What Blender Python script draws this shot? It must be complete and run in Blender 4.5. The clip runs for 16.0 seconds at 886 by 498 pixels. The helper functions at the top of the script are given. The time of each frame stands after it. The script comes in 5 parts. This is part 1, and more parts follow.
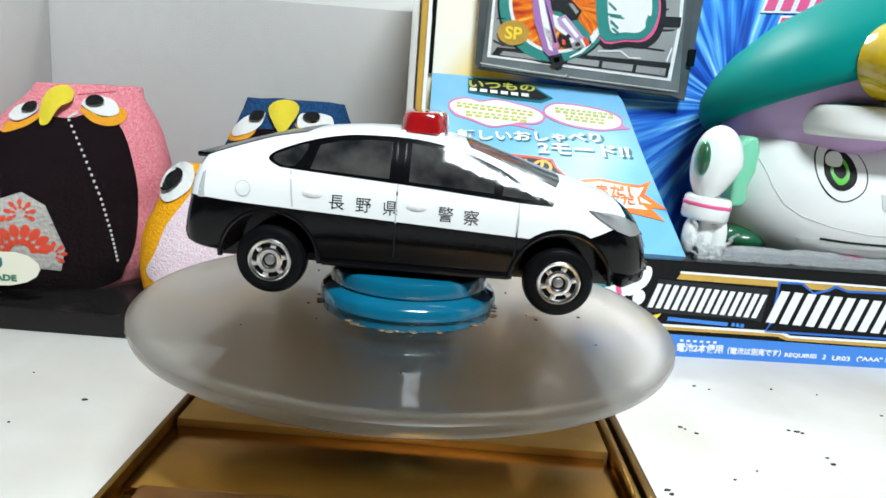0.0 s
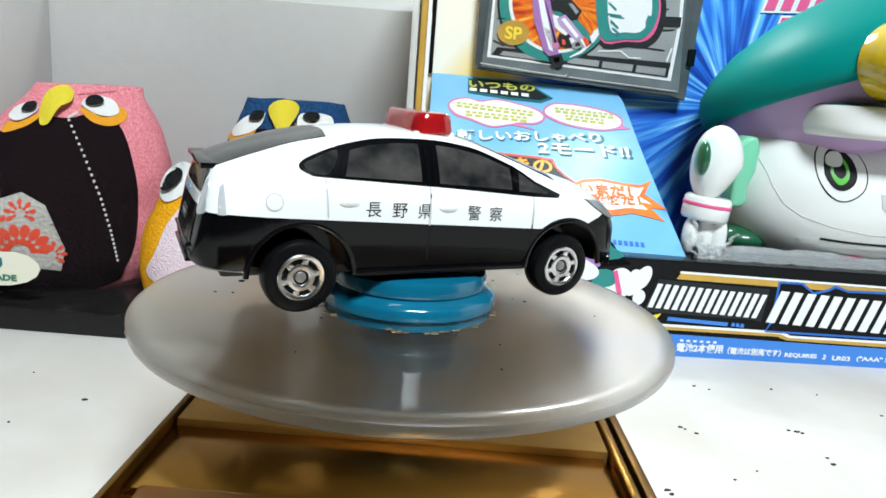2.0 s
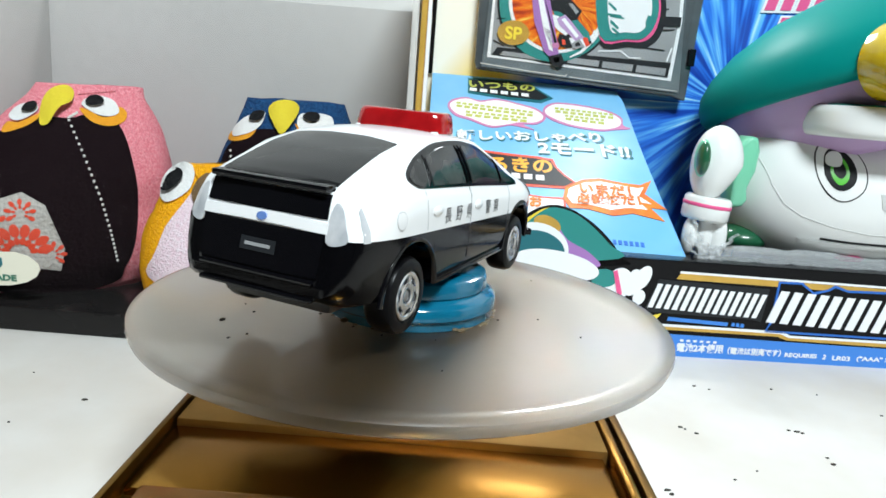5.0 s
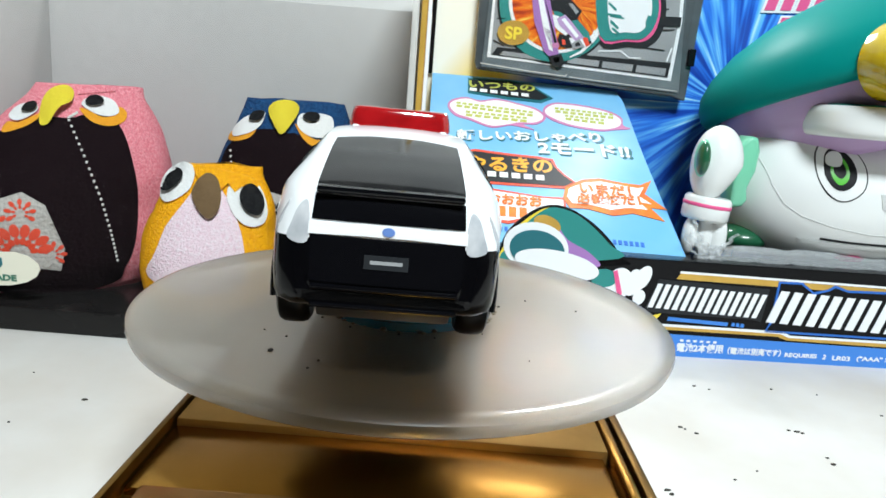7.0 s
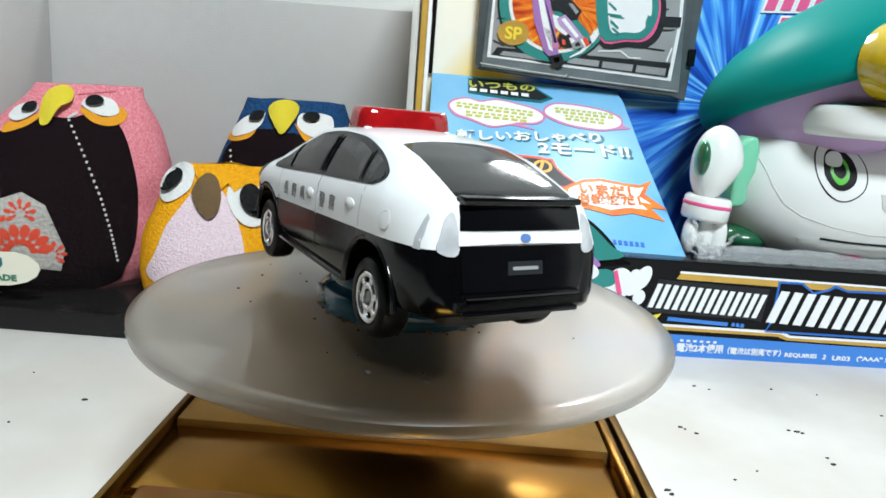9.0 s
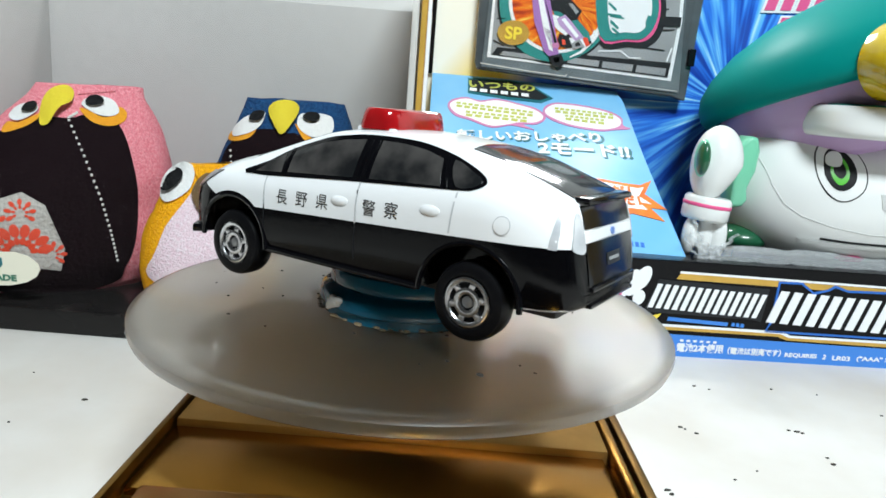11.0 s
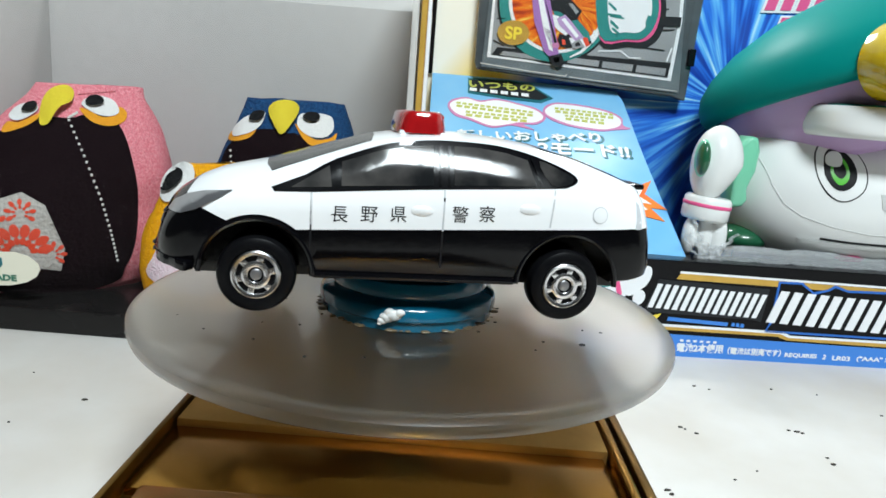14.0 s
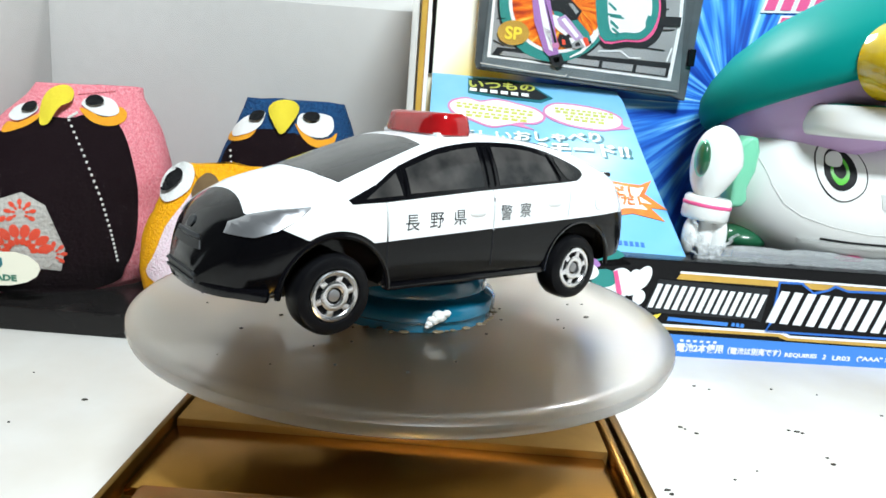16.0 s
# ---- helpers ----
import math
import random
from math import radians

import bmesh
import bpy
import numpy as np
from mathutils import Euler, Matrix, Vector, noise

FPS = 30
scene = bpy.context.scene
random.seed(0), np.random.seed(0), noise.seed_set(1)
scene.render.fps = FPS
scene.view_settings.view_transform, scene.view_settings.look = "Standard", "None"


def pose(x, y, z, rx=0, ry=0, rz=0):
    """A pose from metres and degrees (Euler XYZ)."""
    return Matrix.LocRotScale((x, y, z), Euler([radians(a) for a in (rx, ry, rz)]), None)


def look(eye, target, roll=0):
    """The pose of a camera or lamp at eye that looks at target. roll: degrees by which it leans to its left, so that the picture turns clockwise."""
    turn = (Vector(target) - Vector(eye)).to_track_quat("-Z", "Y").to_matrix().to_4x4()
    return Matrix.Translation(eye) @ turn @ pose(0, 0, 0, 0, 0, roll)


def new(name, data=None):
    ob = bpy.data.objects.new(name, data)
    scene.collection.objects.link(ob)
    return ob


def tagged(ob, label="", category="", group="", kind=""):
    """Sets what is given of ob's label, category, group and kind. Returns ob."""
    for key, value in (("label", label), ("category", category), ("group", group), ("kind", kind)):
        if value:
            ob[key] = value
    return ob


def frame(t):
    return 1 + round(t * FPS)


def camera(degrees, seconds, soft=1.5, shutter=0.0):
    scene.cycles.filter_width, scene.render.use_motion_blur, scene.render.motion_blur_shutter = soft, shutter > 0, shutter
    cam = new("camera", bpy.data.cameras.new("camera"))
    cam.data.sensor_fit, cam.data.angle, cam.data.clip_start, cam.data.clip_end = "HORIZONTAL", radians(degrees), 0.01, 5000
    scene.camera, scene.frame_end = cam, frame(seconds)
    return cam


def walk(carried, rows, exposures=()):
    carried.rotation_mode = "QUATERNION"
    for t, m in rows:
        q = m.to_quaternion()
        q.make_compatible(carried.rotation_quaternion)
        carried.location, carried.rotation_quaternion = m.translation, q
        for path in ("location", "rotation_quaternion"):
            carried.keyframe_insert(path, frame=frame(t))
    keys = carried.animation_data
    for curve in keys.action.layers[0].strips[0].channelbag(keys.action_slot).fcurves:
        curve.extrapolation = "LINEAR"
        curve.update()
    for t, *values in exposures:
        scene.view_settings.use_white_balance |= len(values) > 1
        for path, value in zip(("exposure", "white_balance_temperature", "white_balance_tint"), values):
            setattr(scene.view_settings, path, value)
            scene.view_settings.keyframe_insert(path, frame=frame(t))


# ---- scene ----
# The clip's camera stands still.
cam = camera(66.12, 16.0, soft=1.6)
EYE = (0.00544, -0.11343, 0.07802)
AIM = (0.00544, -0.11343 + math.cos(radians(12.48)), 0.07802 - math.sin(radians(12.48)))
EXPOSURES = [(0.0, -0.28), (3.0, -0.33), (7.0, -0.35), (9.0, -0.43), (12.0, -0.36), (13.3, -0.50), (14.2, -0.52), (15.0, -0.24), (16.0, -0.06)]
walk(cam, [(0.0, look(EYE, AIM, 4.58)), (16.0, look(EYE, AIM, 4.58))], EXPOSURES)

# ---- light: a hanging lamp in a dim room, a small clip lamp over the toys ----
world = bpy.data.worlds.new("world")
world.use_nodes = True
world.node_tree.nodes["Background"].inputs[0].default_value = (0.9, 0.95, 1.0, 1)
world.node_tree.nodes["Background"].inputs[1].default_value = 0.03
scene.world = world


def area_lamp(name, eye, target, sx, sy, watts, colour):
    lamp = bpy.data.lights.new(name, "AREA")
    lamp.shape, lamp.size, lamp.size_y, lamp.energy, lamp.color = "RECTANGLE", sx, sy, watts, colour
    ob = new(name, lamp)
    ob.matrix_world = look(eye, target)
    return ob


area_lamp("hanging_lamp_light", (0.13, -0.36, 0.590), (0.08, 0.06, 0.0), 0.20, 0.12, 9.0, (0.85, 0.96, 1.0))
area_lamp("clip_lamp_light", (0.074, 0.196, 0.184), (0.02, -0.02, 0.05), 0.046, 0.020, 0.28, (0.93, 0.98, 1.0))

MM = 0.001


# ---- node materials ----
def mat(name, colour, rough=0.5, metal=0.0, grain=0.0, scale=200.0, bump=0.0, colour2=None, coat=0.0, spec=0.5,
        trans=0.0, alpha=1.0, stain=0.0, stain_scale=25.0, rough_var=0.1, sheen=0.0, deep=0.0006):
    m = bpy.data.materials.new(name)
    m.use_nodes = True
    nt = m.node_tree
    b = nt.nodes["Principled BSDF"]
    c4 = (*colour, 1)
    b.inputs["Base Color"].default_value = c4
    b.inputs["Roughness"].default_value = rough
    b.inputs["Metallic"].default_value = metal
    b.inputs["Coat Weight"].default_value = coat
    b.inputs["Coat Roughness"].default_value = 0.05
    b.inputs["Specular IOR Level"].default_value = spec
    b.inputs["Transmission Weight"].default_value = trans
    b.inputs["Sheen Weight"].default_value = sheen
    tc = nt.nodes.new("ShaderNodeTexCoord")
    n1 = nt.nodes.new("ShaderNodeTexNoise")
    n1.inputs["Scale"].default_value = scale
    n1.inputs["Detail"].default_value = 5
    n2 = nt.nodes.new("ShaderNodeTexNoise")
    n2.inputs["Scale"].default_value = stain_scale
    n2.inputs["Detail"].default_value = 6
    for n in (n1, n2):
        nt.links.new(tc.outputs["Object"], n.inputs["Vector"])
    if grain or stain:
        mixes = []
        src = None
        for n, amount in ((n1, grain), (n2, stain)):
            if not amount:
                continue
            ramp = nt.nodes.new("ShaderNodeValToRGB")
            ramp.color_ramp.elements[0].position, ramp.color_ramp.elements[1].position = 0.35, 0.68
            nt.links.new(n.outputs["Fac"], ramp.inputs["Fac"])
            mix = nt.nodes.new("ShaderNodeMix")
            mix.data_type = "RGBA"
            scale_node = nt.nodes.new("ShaderNodeMath")
            scale_node.operation = "MULTIPLY"
            scale_node.inputs[1].default_value = amount
            nt.links.new(ramp.outputs["Color"], scale_node.inputs[0])
            nt.links.new(scale_node.outputs[0], mix.inputs["Factor"])
            if src is None:
                mix.inputs["A"].default_value = c4
            else:
                nt.links.new(src, mix.inputs["A"])
            other = colour2 or tuple(v * 0.55 for v in colour)
            mix.inputs["B"].default_value = (*other, 1)
            src = mix.outputs["Result"]
        nt.links.new(src, b.inputs["Base Color"])
    if rough_var:
        mr = nt.nodes.new("ShaderNodeMapRange")
        mr.inputs["To Min"].default_value = max(0.0, rough - rough_var)
        mr.inputs["To Max"].default_value = min(1.0, rough + rough_var)
        nt.links.new(n2.outputs["Fac"], mr.inputs["Value"])
        nt.links.new(mr.outputs["Result"], b.inputs["Roughness"])
    if bump:
        bp = nt.nodes.new("ShaderNodeBump")
        bp.inputs["Strength"].default_value = bump
        bp.inputs["Distance"].default_value = deep
        nt.links.new(n1.outputs["Fac"], bp.inputs["Height"])
        nt.links.new(bp.outputs["Normal"], b.inputs["Normal"])
    if alpha < 1.0:
        tr = nt.nodes.new("ShaderNodeBsdfTransparent")
        mx = nt.nodes.new("ShaderNodeMixShader")
        mx.inputs[0].default_value = alpha
        out = nt.nodes["Material Output"]
        nt.links.new(tr.outputs[0], mx.inputs[1])
        nt.links.new(b.outputs[0], mx.inputs[2])
        nt.links.new(mx.outputs[0], out.inputs["Surface"])
    return m


def math_node(nt, op, a, b=None, c=None):
    n = nt.nodes.new("ShaderNodeMath")
    n.operation = op
    for i, v in enumerate((a, b, c)):
        if v is None:
            continue
        if isinstance(v, (int, float)):
            n.inputs[i].default_value = v
        else:
            nt.links.new(v, n.inputs[i])
    return n.outputs[0]


def car_paint():
    """White over black, parted along the belt line and round the nose; glossy enamel."""
    m = bpy.data.materials.new("two_tone_enamel")
    m.use_nodes = True
    nt = m.node_tree
    b = nt.nodes["Principled BSDF"]
    tc = nt.nodes.new("ShaderNodeTexCoord")
    sep = nt.nodes.new("ShaderNodeSeparateXYZ")
    nt.links.new(tc.outputs["Object"], sep.inputs[0])
    x, y, z = (math_node(nt, "MULTIPLY", sep.outputs[i], 1000.0) for i in range(3))
    belt = math_node(nt, "MULTIPLY_ADD", x, -0.048, 14.25)
    rise = math_node(nt, "MULTIPLY", math_node(nt, "MAXIMUM", math_node(nt, "SUBTRACT", x, 24.0), 0.0), 0.5)
    low = math_node(nt, "LESS_THAN", z, math_node(nt, "ADD", belt, rise))
    y2 = math_node(nt, "MULTIPLY", math_node(nt, "MULTIPLY", y, y), 0.012)
    nose = math_node(nt, "GREATER_THAN", x, math_node(nt, "ADD", y2, 31.8))
    dx, dz = math_node(nt, "SUBTRACT", x, 22.5), math_node(nt, "SUBTRACT", z, 6.9)
    arch = math_node(nt, "LESS_THAN", math_node(nt, "ADD", math_node(nt, "MULTIPLY", dx, dx), math_node(nt, "MULTIPLY", dz, dz)), 70.0)
    mask = math_node(nt, "MAXIMUM", math_node(nt, "MAXIMUM", low, nose), arch)
    n = nt.nodes.new("ShaderNodeTexNoise")
    n.inputs["Scale"].default_value = 900
    nt.links.new(tc.outputs["Object"], n.inputs["Vector"])
    mix = nt.nodes.new("ShaderNodeMix")
    mix.data_type = "RGBA"
    mix.inputs["A"].default_value, mix.inputs["B"].default_value = (0.84, 0.85, 0.86, 1), (0.0022, 0.0022, 0.0028, 1)
    nt.links.new(mask, mix.inputs["Factor"])
    nt.links.new(mix.outputs["Result"], b.inputs["Base Color"])
    b.inputs["Roughness"].default_value = 0.12
    b.inputs["Specular IOR Level"].default_value = 0.24
    b.inputs["Coat Weight"].default_value = 0.0
    b.inputs["Coat Roughness"].default_value = 0.06
    bp = nt.nodes.new("ShaderNodeBump")
    bp.inputs["Strength"].default_value, bp.inputs["Distance"].default_value = 0.04, 0.0003
    nt.links.new(n.outputs["Fac"], bp.inputs["Height"])
    nt.links.new(bp.outputs["Normal"], b.inputs["Normal"])
    return m


def burst_print():
    """Printed card: blue light rays from one centre, fading to yellow and white at one end."""
    m = bpy.data.materials.new("blue_burst_print")
    m.use_nodes = True
    nt = m.node_tree
    b = nt.nodes["Principled BSDF"]
    tc = nt.nodes.new("ShaderNodeTexCoord")
    sep = nt.nodes.new("ShaderNodeSeparateXYZ")
    nt.links.new(tc.outputs["Object"], sep.inputs[0])
    x = math_node(nt, "SUBTRACT", math_node(nt, "MULTIPLY", sep.outputs[0], 1000.0), BURST[0])
    z = math_node(nt, "SUBTRACT", math_node(nt, "MULTIPLY", sep.outputs[2], 1000.0), BURST[1])
    angle = math_node(nt, "ARCTAN2", z, x)
    far = math_node(nt, "SQRT", math_node(nt, "ADD", math_node(nt, "MULTIPLY", x, x), math_node(nt, "MULTIPLY", z, z)))
    comb = nt.nodes.new("ShaderNodeCombineXYZ")
    nt.links.new(math_node(nt, "MULTIPLY", angle, 5.5), comb.inputs[0])
    nt.links.new(math_node(nt, "MULTIPLY", far, 0.012), comb.inputs[1])
    n = nt.nodes.new("ShaderNodeTexNoise")
    n.inputs["Scale"].default_value, n.inputs["Detail"].default_value = 1.6, 2.5
    nt.links.new(comb.outputs[0], n.inputs["Vector"])
    ramp = nt.nodes.new("ShaderNodeValToRGB")
    els = ramp.color_ramp.elements
    els[0].position, els[0].color = 0.25, (0.008, 0.035, 0.26, 1)
    els[1].position, els[1].color = 0.70, (0.60, 0.88, 1.0, 1)
    for p, c in ((0.39, (0.01, 0.07, 0.46, 1)), (0.49, (0.03, 0.20, 0.78, 1)), (0.58, (0.13, 0.48, 0.92, 1))):
        e = els.new(p)
        e.color = c
    nt.links.new(n.outputs["Fac"], ramp.inputs["Fac"])
    gold = nt.nodes.new("ShaderNodeValToRGB")
    els = gold.color_ramp.elements
    els[0].position, els[0].color = 0.25, (0.85, 0.60, 0.08, 1)
    els[1].position, els[1].color = 0.75, (0.92, 0.90, 0.80, 1)
    slant = math_node(nt, "MULTIPLY_ADD", math_node(nt, "ADD", math_node(nt, "MULTIPLY", x, -1.2), z), 0.022, -2.75)
    nt.links.new(slant, gold.inputs["Fac"])
    mix = nt.nodes.new("ShaderNodeMix")
    mix.data_type = "RGBA"
    edge = math_node(nt, "MULTIPLY_ADD", x, -0.06, -5.0)
    clamp = math_node(nt, "MINIMUM", math_node(nt, "MAXIMUM", edge, 0.0), 1.0)
    nt.links.new(clamp, mix.inputs["Factor"])
    nt.links.new(ramp.outputs["Color"], mix.inputs["A"])
    nt.links.new(gold.outputs["Color"], mix.inputs["B"])
    nt.links.new(mix.outputs["Result"], b.inputs["Base Color"])
    b.inputs["Roughness"].default_value = 0.3
    return m


def glow_print():
    """Printed fire: red, orange and yellow streaks running out from one centre."""
    m = bpy.data.materials.new("fire_print")
    m.use_nodes = True
    nt = m.node_tree
    b = nt.nodes["Principled BSDF"]
    tc = nt.nodes.new("ShaderNodeTexCoord")
    sep = nt.nodes.new("ShaderNodeSeparateXYZ")
    nt.links.new(tc.outputs["Object"], sep.inputs[0])
    x = math_node(nt, "SUBTRACT", math_node(nt, "MULTIPLY", sep.outputs[0], 1000.0), 52.0)
    z = math_node(nt, "SUBTRACT", math_node(nt, "MULTIPLY", sep.outputs[2], 1000.0), 119.0)
    comb = nt.nodes.new("ShaderNodeCombineXYZ")
    nt.links.new(math_node(nt, "MULTIPLY", math_node(nt, "ARCTAN2", z, x), 4.5), comb.inputs[0])
    far = math_node(nt, "SQRT", math_node(nt, "ADD", math_node(nt, "MULTIPLY", x, x), math_node(nt, "MULTIPLY", z, z)))
    nt.links.new(math_node(nt, "MULTIPLY", far, 0.05), comb.inputs[1])
    n = nt.nodes.new("ShaderNodeTexNoise")
    n.inputs["Scale"].default_value, n.inputs["Detail"].default_value = 2.0, 4
    nt.links.new(comb.outputs[0], n.inputs["Vector"])
    ramp = nt.nodes.new("ShaderNodeValToRGB")
    els = ramp.color_ramp.elements
    els[0].position, els[0].color = 0.30, (0.30, 0.02, 0.002, 1)
    els[1].position, els[1].color = 0.72, (0.95, 0.62, 0.10, 1)
    for p, c in ((0.44, (0.72, 0.09, 0.004, 1)), (0.56, (0.86, 0.22, 0.006, 1))):
        e = els.new(p)
        e.color = c
    nt.links.new(n.outputs["Fac"], ramp.inputs["Fac"])
    nt.links.new(ramp.outputs["Color"], b.inputs["Base Color"])
    b.inputs["Roughness"].default_value = 0.35
    return m


GLOWP = glow_print()
BURST = (124.0, 84.0)
FLOOR = mat("worn_white_laminate", (0.76, 0.74, 0.715), 0.35, grain=0.18, scale=70, stain=0.6, stain_scale=16, colour2=(0.54, 0.475, 0.40), bump=0.08)
WALL = mat("white_shelf_board", (0.78, 0.77, 0.75), 0.55, grain=0.1, scale=30, stain=0.2, stain_scale=5, colour2=(0.62, 0.60, 0.57), bump=0.03)
CASEBACK = mat("hazy_grey_plastic", (0.57, 0.555, 0.54), 0.35, grain=0.15, scale=300, stain=0.25, stain_scale=12, colour2=(0.36, 0.345, 0.33), bump=0.02)
BLACKPL = mat("black_glossy_plastic", (0.008, 0.007, 0.007), 0.25, spec=0.25, stain=0.2, colour2=(0.03, 0.028, 0.027), bump=0.02)
CLEAR = mat("clear_plastic", (0.03, 0.03, 0.03), 0.12, alpha=0.04, bump=0.03, scale=60)
FILM = mat("clear_crumpled_film", (0.85, 0.88, 0.9), 0.10, alpha=0.22, bump=0.5, scale=160)
# also colours the painted highlight strips of the card case
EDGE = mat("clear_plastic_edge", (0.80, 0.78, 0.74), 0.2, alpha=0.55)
PAINT = car_paint()
BLACKP = mat("black_enamel", (0.003, 0.003, 0.004), 0.14, spec=0.3, rough_var=0.05)
WHITEP = mat("white_enamel", (0.85, 0.86, 0.87), 0.25, coat=0.5, rough_var=0.05)
REARGLASS = mat("dark_smoked_plastic", (0.006, 0.007, 0.008), 0.09, spec=0.26, rough_var=0.03, stain=0.6, stain_scale=120, colour2=(0.030, 0.028, 0.027))
GLASS = mat("smoked_clear_plastic", (0.010, 0.011, 0.012), 0.09, spec=0.3, rough_var=0.03, stain=0.9, stain_scale=170, colour2=(0.075, 0.070, 0.067))
SCREEN = mat("smoked_windscreen", (0.014, 0.014, 0.014), 0.10, spec=0.4, rough_var=0.04, stain=0.6, stain_scale=110, colour2=(0.040, 0.037, 0.034))
SILVER = mat("silver_paint", (0.42, 0.42, 0.44), 0.32, metal=0.85, coat=0.3)
PALE = mat("pale_lamp_plastic", (0.70, 0.71, 0.73), 0.16, metal=0.15, coat=0.3, stain=0.6, stain_scale=300, colour2=(0.28, 0.31, 0.36))
CHROME = mat("chrome", (0.78, 0.78, 0.80), 0.24, metal=1.0, rough_var=0.05)
PIN = mat("steel_axle_end", (0.35, 0.35, 0.36), 0.4, metal=0.9)
TYRE = mat("black_tyre_plastic", (0.004, 0.004, 0.005), 0.32, spec=0.12, grain=0.3, scale=900, colour2=(0.009, 0.009, 0.009))
CHASSIS = mat("black_chassis_plastic", (0.012, 0.012, 0.013), 0.45)
RED = mat("clear_red_plastic", (0.55, 0.012, 0.015), 0.10, coat=0.6, trans=0.35, stain=0.5, stain_scale=250, colour2=(0.25, 0.004, 0.006))
INK = mat("black_print", (0.008, 0.008, 0.010), 0.5, spec=0.2)
SEAM = mat("grey_seam", (0.52, 0.53, 0.55), 0.5)
BADGE = mat("blue_badge", (0.12, 0.22, 0.52), 0.3)
DISC = mat("frosted_milky_plastic", (0.43, 0.365, 0.26), 0.34, alpha=0.68, trans=0.96, coat=0.7, rough_var=0.05, grain=0.15, scale=500, stain=0.25, stain_scale=45, colour2=(0.38, 0.32, 0.22), bump=0.01)
CAPBLUE = mat("blue_glossy_plastic", (0.003, 0.13, 0.23), 0.16, coat=0.4, grain=0.2, scale=300, stain=0.4, stain_scale=90, colour2=(0.004, 0.07, 0.12), bump=0.1)
GLUE = mat("yellowed_glue", (0.20, 0.15, 0.085), 0.3, alpha=0.8, stain=0.6, stain_scale=200, colour2=(0.12, 0.08, 0.04), bump=0.6, scale=700)
WHITEBIT = mat("white_dried_paint", (0.82, 0.82, 0.80), 0.5, bump=0.6, scale=800)
DARKBIT = mat("dark_dirt", (0.03, 0.025, 0.02), 0.8)
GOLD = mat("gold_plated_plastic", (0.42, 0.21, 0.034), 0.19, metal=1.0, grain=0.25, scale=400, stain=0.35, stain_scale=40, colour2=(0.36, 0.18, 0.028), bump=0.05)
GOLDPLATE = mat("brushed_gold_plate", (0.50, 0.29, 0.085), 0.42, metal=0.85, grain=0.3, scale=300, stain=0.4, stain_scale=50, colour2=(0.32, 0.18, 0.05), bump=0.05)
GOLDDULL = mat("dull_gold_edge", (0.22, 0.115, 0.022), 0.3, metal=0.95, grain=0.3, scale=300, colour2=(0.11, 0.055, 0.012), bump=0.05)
PINK = mat("pink_crepe_cloth", (0.72, 0.15, 0.20), 0.9, grain=0.9, scale=1700, colour2=(0.95, 0.42, 0.46), bump=0.9, deep=0.0007, spec=0.2)
PALEPINK = mat("pale_pink_satin", (0.80, 0.54, 0.62), 0.45, grain=0.9, scale=1600, colour2=(0.92, 0.82, 0.86), bump=0.9, deep=0.0008)
ORANGE = mat("golden_crepe_cloth", (0.98, 0.47, 0.002), 0.5, spec=0.2, grain=0.8, scale=1300, colour2=(0.78, 0.27, 0.001), bump=1.0, deep=0.0008)
NAVY = mat("blue_crepe_cloth", (0.007, 0.042, 0.13), 0.85, grain=0.7, scale=1000, colour2=(0.016, 0.095, 0.25), bump=0.9, deep=0.0015, spec=0.2)
PLUM = mat("dark_plum_cotton", (0.0085, 0.0035, 0.005), 0.9, spec=0.05, grain=0.4, scale=900, colour2=(0.009, 0.005, 0.006), bump=0.4)
CLOTHW = mat("off_white_brocade", (0.52, 0.49, 0.45), 0.85, grain=0.5, scale=900, colour2=(0.36, 0.33, 0.30), bump=0.8, deep=0.001)
FELTW = mat("white_felt", (0.78, 0.77, 0.75), 0.95, grain=0.3, scale=800, colour2=(0.62, 0.60, 0.58), bump=0.5)
FELTK = mat("black_felt", (0.006, 0.006, 0.007), 0.95, spec=0.1, grain=0.4, scale=800, colour2=(0.04, 0.04, 0.04), bump=0.5)
FELTY = mat("yellow_felt", (0.74, 0.60, 0.03), 0.9, grain=0.4, scale=700, colour2=(0.60, 0.40, 0.02), bump=0.5)
FELTO = mat("orange_felt", (0.80, 0.34, 0.01), 0.9, grain=0.4, scale=700, colour2=(0.62, 0.22, 0.01), bump=0.5)
FELTB = mat("brown_felt", (0.13, 0.075, 0.03), 0.9, grain=0.4, scale=700, colour2=(0.2, 0.12, 0.05), bump=0.5)
THREAD = mat("white_thread", (0.72, 0.70, 0.66), 0.8)
STICKER = mat("cream_paper_label", (0.80, 0.76, 0.62), 0.6)
GREENINK = mat("green_print", (0.02, 0.16, 0.10), 0.5)
BURSTP = burst_print()
LEAF = mat("light_blue_print", (0.24, 0.53, 0.78), 0.35, grain=0.2, scale=30, stain=0.9, stain_scale=22, colour2=(0.12, 0.40, 0.74))
PWHITE = mat("white_print", (0.85, 0.86, 0.88), 0.4)
PBLACK = mat("black_glossy_card", (0.004, 0.004, 0.005), 0.2, spec=0.2)
PDARK = mat("charcoal_print", (0.018, 0.020, 0.023), 0.4, spec=0.25)
PTEAL = mat("teal_print", (0.02, 0.24, 0.22), 0.4)
PTEALD = mat("deep_teal_print", (0.012, 0.14, 0.17), 0.4)
PORANGE = mat("orange_print", (0.80, 0.12, 0.004), 0.4, stain=0.6, stain_scale=120, colour2=(0.85, 0.32, 0.008))
PRED = mat("red_print", (0.75, 0.07, 0.03), 0.4)
